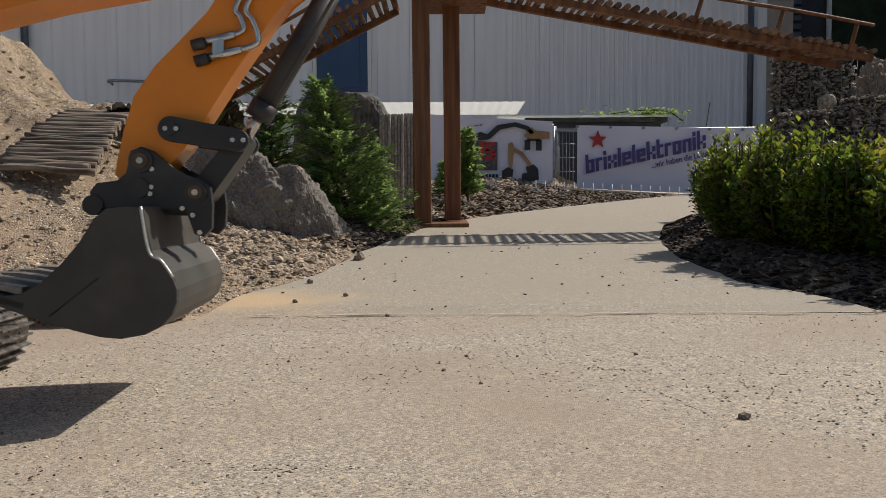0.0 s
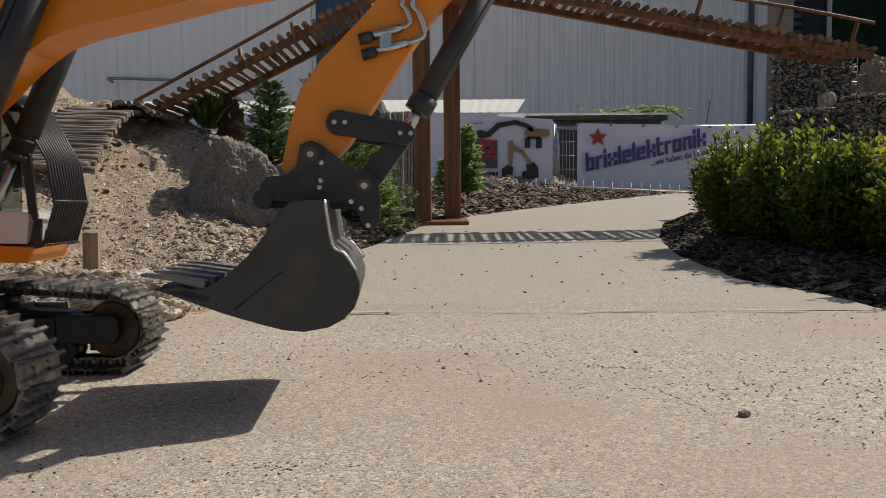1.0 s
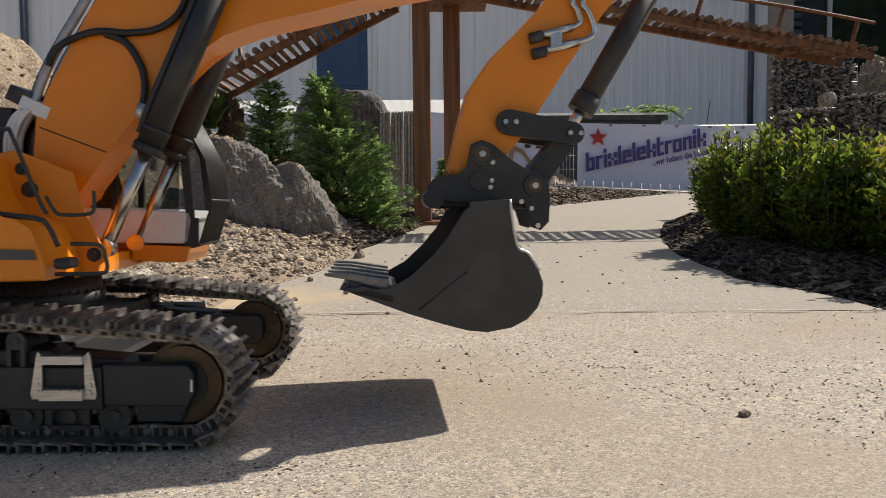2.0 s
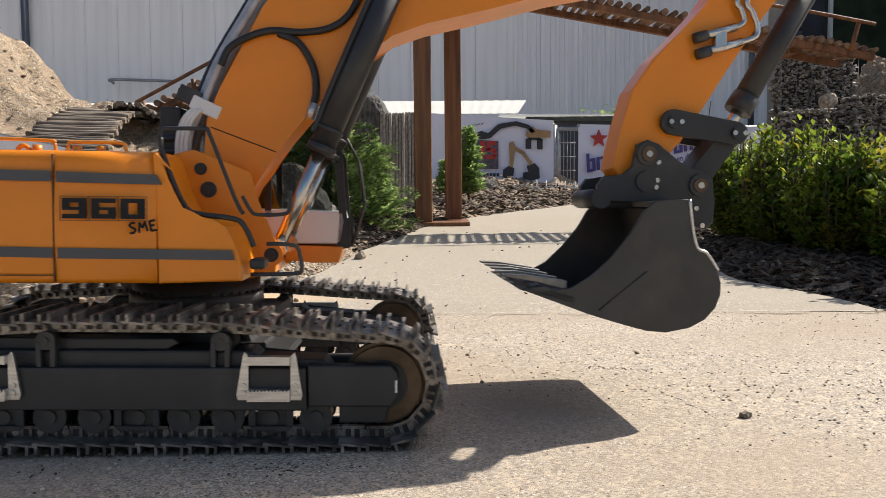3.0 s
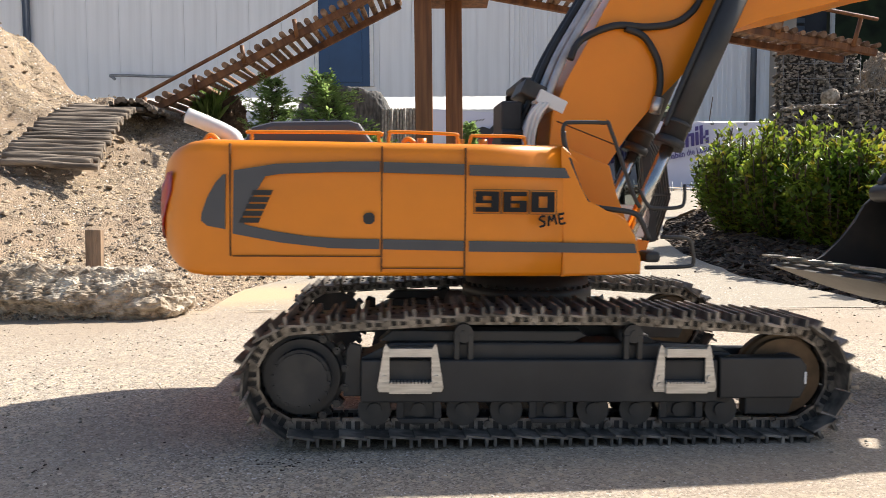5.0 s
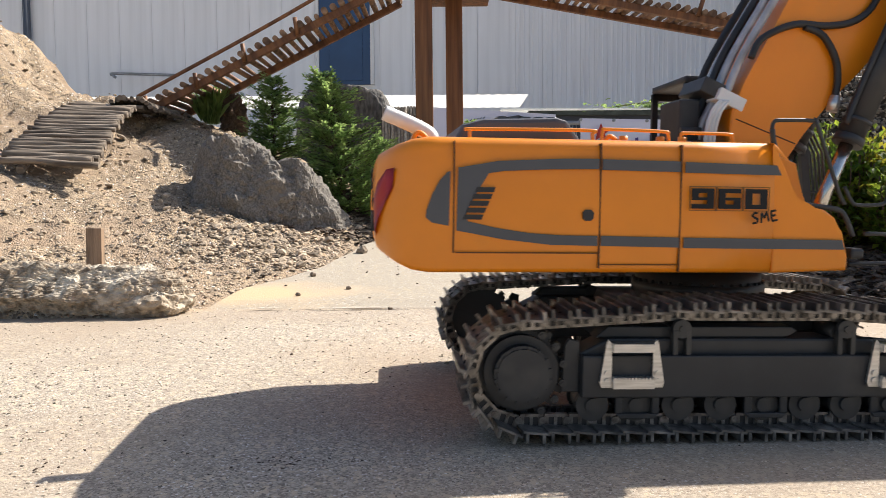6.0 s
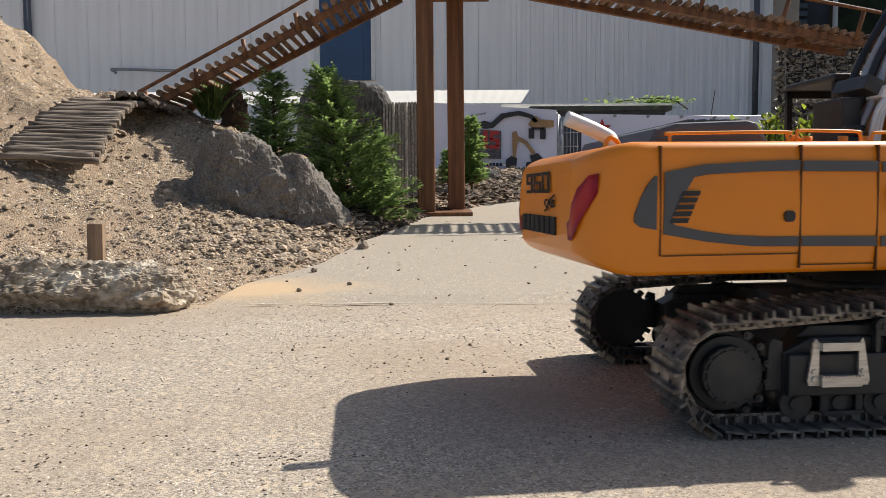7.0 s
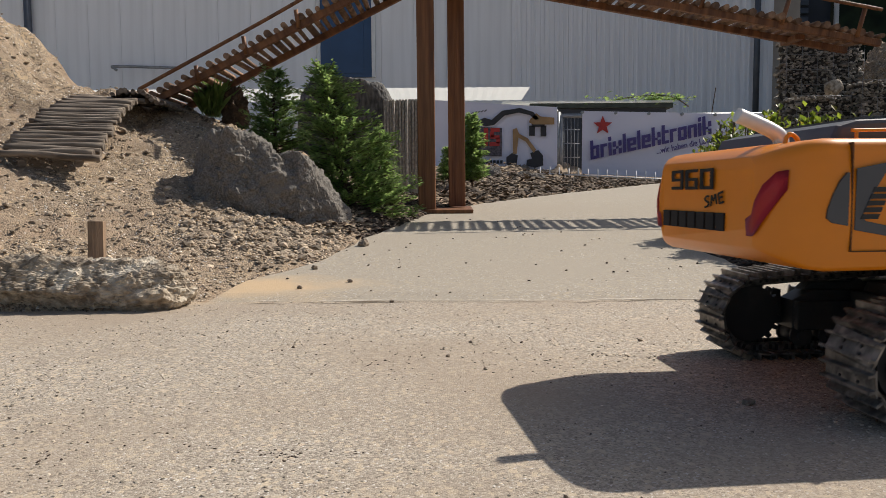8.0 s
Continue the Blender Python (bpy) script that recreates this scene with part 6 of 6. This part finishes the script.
# red emblem on a dark square, with a bar of small print below
flat("emblem_ground", [P2(p) for p in ((0.235, 6.200, 0.666), (0.439, 6.200, 0.655), (0.438, 6.200, 0.430), (0.234, 6.200, 0.440))], mat("emblem_grey", (0.10, 0.085, 0.10), 0.6, scale=60, vary=0.5), banner_l, YB + 0.002)
for a_, b_ in (((0.294, 6.200, 0.656), (0.329, 6.200, 0.512)), ((0.348, 6.200, 0.656), (0.420, 6.200, 0.624)), ((0.343, 6.200, 0.624), (0.375, 6.200, 0.584)), ((0.348, 6.200, 0.597), (0.420, 6.200, 0.570)), ((0.393, 6.200, 0.575), (0.425, 6.200, 0.534)), ((0.339, 6.200, 0.543), (0.420, 6.200, 0.511))):
    flat("emblem", [(a_[0], a_[2]), (b_[0], a_[2]), (b_[0], b_[2]), (a_[0], b_[2])], CRIMSON, banner_l)
for k in range(6):
    a_ = (0.284, 6.200, 0.399)
    xk = a_[0] + 0.028 * k
    flat("print_bar", [(xk, a_[2]), (xk + 0.02, a_[2]), (xk + 0.02, a_[2] - 0.026), (xk, a_[2] - 0.026)], DARKPRINT, banner_l)
for k in range(5):
    a_ = (0.194, 6.200, 0.774)
    xk = a_[0] + 0.026 * k
    flat("print_bar", [(xk, a_[2] + 0.004 * k), (xk + 0.018, a_[2] + 0.004 * k + 0.012), (xk + 0.02, a_[2] + 0.004 * k + 0.006), (xk + 0.003, a_[2] + 0.004 * k - 0.008)], DARKPRINT, banner_l)

# low wire edging fence in front of the banners
edging = tagged(empty("edging_fence"), "low white wire edging fence before the banners", "fence")
a, b = Vector((0.675, 5.600, 0.278)), Vector((1.856, 5.600, 0.217))
for dz in (0.0, -0.028):
    bm = bmesh.new()
    rod(bm, a + Vector((0, 0, dz)), b + Vector((0, 0, dz)), 0.0055, n=6)
    part("wire", bm, mat("white_wire", (0.6, 0.6, 0.6), 0.5, scale=20, vary=0.1), edging)
for k in range(18):
    p = a.lerp(b, k / 17)
    bm = bmesh.new()
    rod(bm, p + Vector((0, 0, -0.10)), p + Vector((0, 0, 0.05)), 0.0045, n=6)
    part("picket", bm, bpy.data.materials["white_wire"], edging)

# ---------- hall behind ----------
WALL_Y = 12.0
hall = tagged(empty("hall"), "long white metal-panelled hall with a blue door", "building")
wx0, wx1 = -9.0, 5.008
panels = {}
bm = bmesh.new()
box(bm, wx0, wx1, WALL_Y + 0.02, WALL_Y + 0.35, 0, 3.75)
part("wall", bm, PANEL, hall)
dx0, dx1, dz0 = -1.928, -1.145, 1.910
x = wx0
while x < wx1 - 0.05:
    w = min(0.5, wx1 - x)
    ribbed = x >= 0.7
    if ribbed not in panels or w < 0.5:
        bm = bmesh.new()
        if ribbed:      # one folded sheet
            line = [(0.0015, -0.030)]
            for j in range(1, 7):
                line += [(w * j / 7 - 0.013, -0.030), (w * j / 7 - 0.009, -0.042), (w * j / 7 + 0.009, -0.042), (w * j / 7 + 0.013, -0.030)]
            line += [(w - 0.0015, -0.030), (w - 0.0015, 0.019), (0.0015, 0.019)]
            low, high = [[bm.verts.new((x_, y_, z_)) for x_, y_ in line] for z_ in (1.2, 3.7)]
            for j in range(len(line)):
                bm.faces.new((low[j], low[(j + 1) % len(line)], high[(j + 1) % len(line)], high[j]))
            bm.faces.new(low)
            bm.faces.new(high[::-1])
        else:
            box(bm, 0.0015, w - 0.0015, -0.03, 0.019, 1.2, 3.7, 0.002)
        o = part("wall_panel", bm, PANEL, hall)
        panels.setdefault(ribbed, o)
        o.matrix_basis = pose(x, WALL_Y, 0)
    else:
        again(panels[ribbed], pose(x, WALL_Y, 0))
    x += 0.5
bm = bmesh.new()
box(bm, dx0, dx1, WALL_Y - 0.07, WALL_Y - 0.04, dz0, dz0 + 2.1, 0.005)
door = part("door", bm, BLUE, hall, "dark blue door")
bm = bmesh.new()
box(bm, dx0 + 0.16, dx1 - 0.12, WALL_Y - 0.085, WALL_Y - 0.07, dz0 + 0.06, dz0 + 2.0, 0.004)
part("door_panel", bm, BLUE, door)
for xa, xb in ((dx0 - 0.06, dx0), (dx1, dx1 + 0.06)):
    bm = bmesh.new()
    box(bm, xa, xb, WALL_Y - 0.09, WALL_Y - 0.03, dz0, dz0 + 2.15, 0.004)
    part("door_frame", bm, WHITE, door)
for px, r in ((-6.385, 0.055), (4.725, 0.045)):
    bm = bmesh.new()
    rod(bm, (px, WALL_Y - 0.1, 1.0), (px, WALL_Y - 0.1, 3.7), r, n=14)
    part("downpipe", bm, mat("grey_pipe", (0.10, 0.11, 0.13), 0.5, 0.3, scale=6, vary=0.15), hall, "grey downpipe")
# canopy of milky corrugated sheet along the wall, lit through by the sun
MILKY = mat("milky_sheet", (0.82, 0.83, 0.80), 0.5, scale=3, vary=0.05)
nt_ = MILKY.node_tree
tr_, mx_ = nt_.nodes.new("ShaderNodeBsdfTranslucent"), nt_.nodes.new("ShaderNodeMixShader")
tr_.inputs["Color"].default_value = (0.85, 0.86, 0.83, 1)
mx_.inputs[0].default_value = 0.6
nt_.links.new(nt_.nodes["Principled BSDF"].outputs[0], mx_.inputs[1])
nt_.links.new(tr_.outputs[0], mx_.inputs[2])
nt_.links.new(mx_.outputs[0], [n for n in nt_.nodes if n.type == "OUTPUT_MATERIAL"][0].inputs["Surface"])
za, zb_ = 1.419, 1.390
xa_, xb_ = -8.9, 1.020
bm = bmesh.new()
last = None
for k in range(160):
    x = xa_ + (xb_ - xa_) * k / 159
    w_ = 0.004 * (k % 2)
    pair = [bm.verts.new((x, 9.5, za + w_)), bm.verts.new((x, 10.6, zb_ + w_))]
    if last:
        bm.faces.new((last[0], pair[0], pair[1], last[1]))
    last = pair
part("canopy", bm, MILKY, hall, "milky white corrugated canopy")
bm = bmesh.new()
x0, _, z0 = (-5.011, 11.800, 2.021)
x1_ = -4.108
tube(bm, [(x0, 11.8, z0), (x0 - 0.03, 11.8, z0 + 0.03), (x0, 11.8, z0 + 0.06), (x1_, 11.8, z0 + 0.03)], 0.022, 8)
part("wall_rail", bm, FENCE, hall)
# beige corner and dark annex
bm = bmesh.new()
box(bm, wx1, wx1 + 0.45, WALL_Y + 0.1, WALL_Y + 0.6, 0, 3.3)
part("corner_pier", bm, BEIGE, hall)
annex = tagged(empty("annex"), "dark slatted annex beside the hall", "building")
bm = bmesh.new()
box(bm, wx1 - 1.5, wx1 + 1.6, WALL_Y + 1.5, WALL_Y + 4, 0, 6)
part("wall", bm, DARKWALL, annex)
slat = None
for k in range(22):
    z = 2.6 + k * 0.14
    if slat is None:
        bm = bmesh.new()
        box(bm, wx1 - 1.4, wx1 + 1.2, WALL_Y + 1.44, WALL_Y + 1.5, 0, 0.09, 0.01)
        slat = part("slat", bm, mat("blue_grey_slat", (0.09, 0.11, 0.14), 0.5, scale=3, vary=0.15), annex)
        slat.matrix_basis = pose(0, 0, z)
    else:
        again(slat, pose(0, 0, z))
bm = bmesh.new()
x0 = 6.601
box(bm, x0 - 0.03, x0 + 0.03, 13.25, 13.31, 0, 6)
part("corner_post", bm, WHITE, annex)
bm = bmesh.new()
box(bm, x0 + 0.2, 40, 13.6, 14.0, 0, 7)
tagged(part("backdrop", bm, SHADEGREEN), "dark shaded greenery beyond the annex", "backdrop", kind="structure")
# added block out of view: keeps skylight off the hall's right end
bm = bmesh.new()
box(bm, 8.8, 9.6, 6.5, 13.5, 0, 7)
tagged(part("backdrop", bm, SHADEGREEN), "unseen dark block added to shade the right end of the hall", "backdrop", kind="structure")

# flat roof edge of a low store with ivy on it, between fence and hall
store = tagged(empty("garden_store"), "low dark store with a flat felt roof behind the fence", "shed")
a, b = (0.751, 7.000, 0.940), (2.040, 7.000, 0.930)
bm = bmesh.new()
box(bm, a[0], b[0], 7.0, 8.2, a[2] - 0.045, a[2], 0.006)
part("roof", bm, mat("green_black_felt", (0.045, 0.055, 0.045), 0.8, scale=12, vary=0.4), store)
bm = bmesh.new()
box(bm, a[0] + 0.05, b[0] - 0.05, 7.05, 8.1, 0.2, a[2] - 0.045)
part("wall", bm, DARKWALL, store)
bm = bmesh.new()
box(bm, a[0] - 0.25, b[0] - 0.01, 6.98, 8.2, a[2], a[2] + 0.018, 0.004)
part("roof_sheet", bm, MILKY, store, "pale roofing sheet")
ivy = tagged(empty("ivy", pose(1.903, 7.100, 0.962)), "pale green ivy trailing over the store roof", "ivy")
leaves("foliage", [(Vector((R.uniform(-0.75, 0.35) * R.random() ** 0.6 if R.random() < 0.5 else R.gauss(0.08, 0.13), R.gauss(0, 0.06), abs(R.gauss(0, 0.022)) + 0.005 - (0.07 if R.random() < 0.12 else 0))), (R.gauss(0, 1), R.gauss(0, 1), R.uniform(-0.2, 0.8))) for _ in range(300)], CONIFER, ivy, 0.05, 0.7)
bm = bmesh.new()
tube(bm, [(-0.35, 0, 0.02), (-0.1, 0, 0.05), (0.15, 0, 0.04), (0.3, -0.02, -0.05)], 0.006, 6)
tube(bm, [(0.52, 0, -0.1), (0.54, 0, 0.05), (0.55, 0, 0.12)], 0.004, 6)
part("stem", bm, BARK, ivy)


def motions():
    walk(excavator, [(t, pose(x, y, z, 0, tilt, turn)) for t, x, y, z, tilt, turn in DRIVE])
    times = [0.1 * k for k in range(81)]
    way = [float(np.interp(t, [r[0] for r in DRIVE], [r[1] for r in DRIVE])) for t in times]
    for ob, spr, idl, shoes in TRACKS:
        for k, shoe in enumerate(shoes):
            walk(shoe, [(t, shoe_pose(k * TOTAL / SHOES + w - way[0])) for t, w in zip(times, way)])
        for wheel, x in ((spr, SPROCKET_X), (idl, IDLER_X)):
            walk(wheel, [(t, pose(x, 0, WHEEL_Z, 0, math.degrees((w - way[0]) / 0.0292), 0)) for t, w in zip(times, way)])


motions()
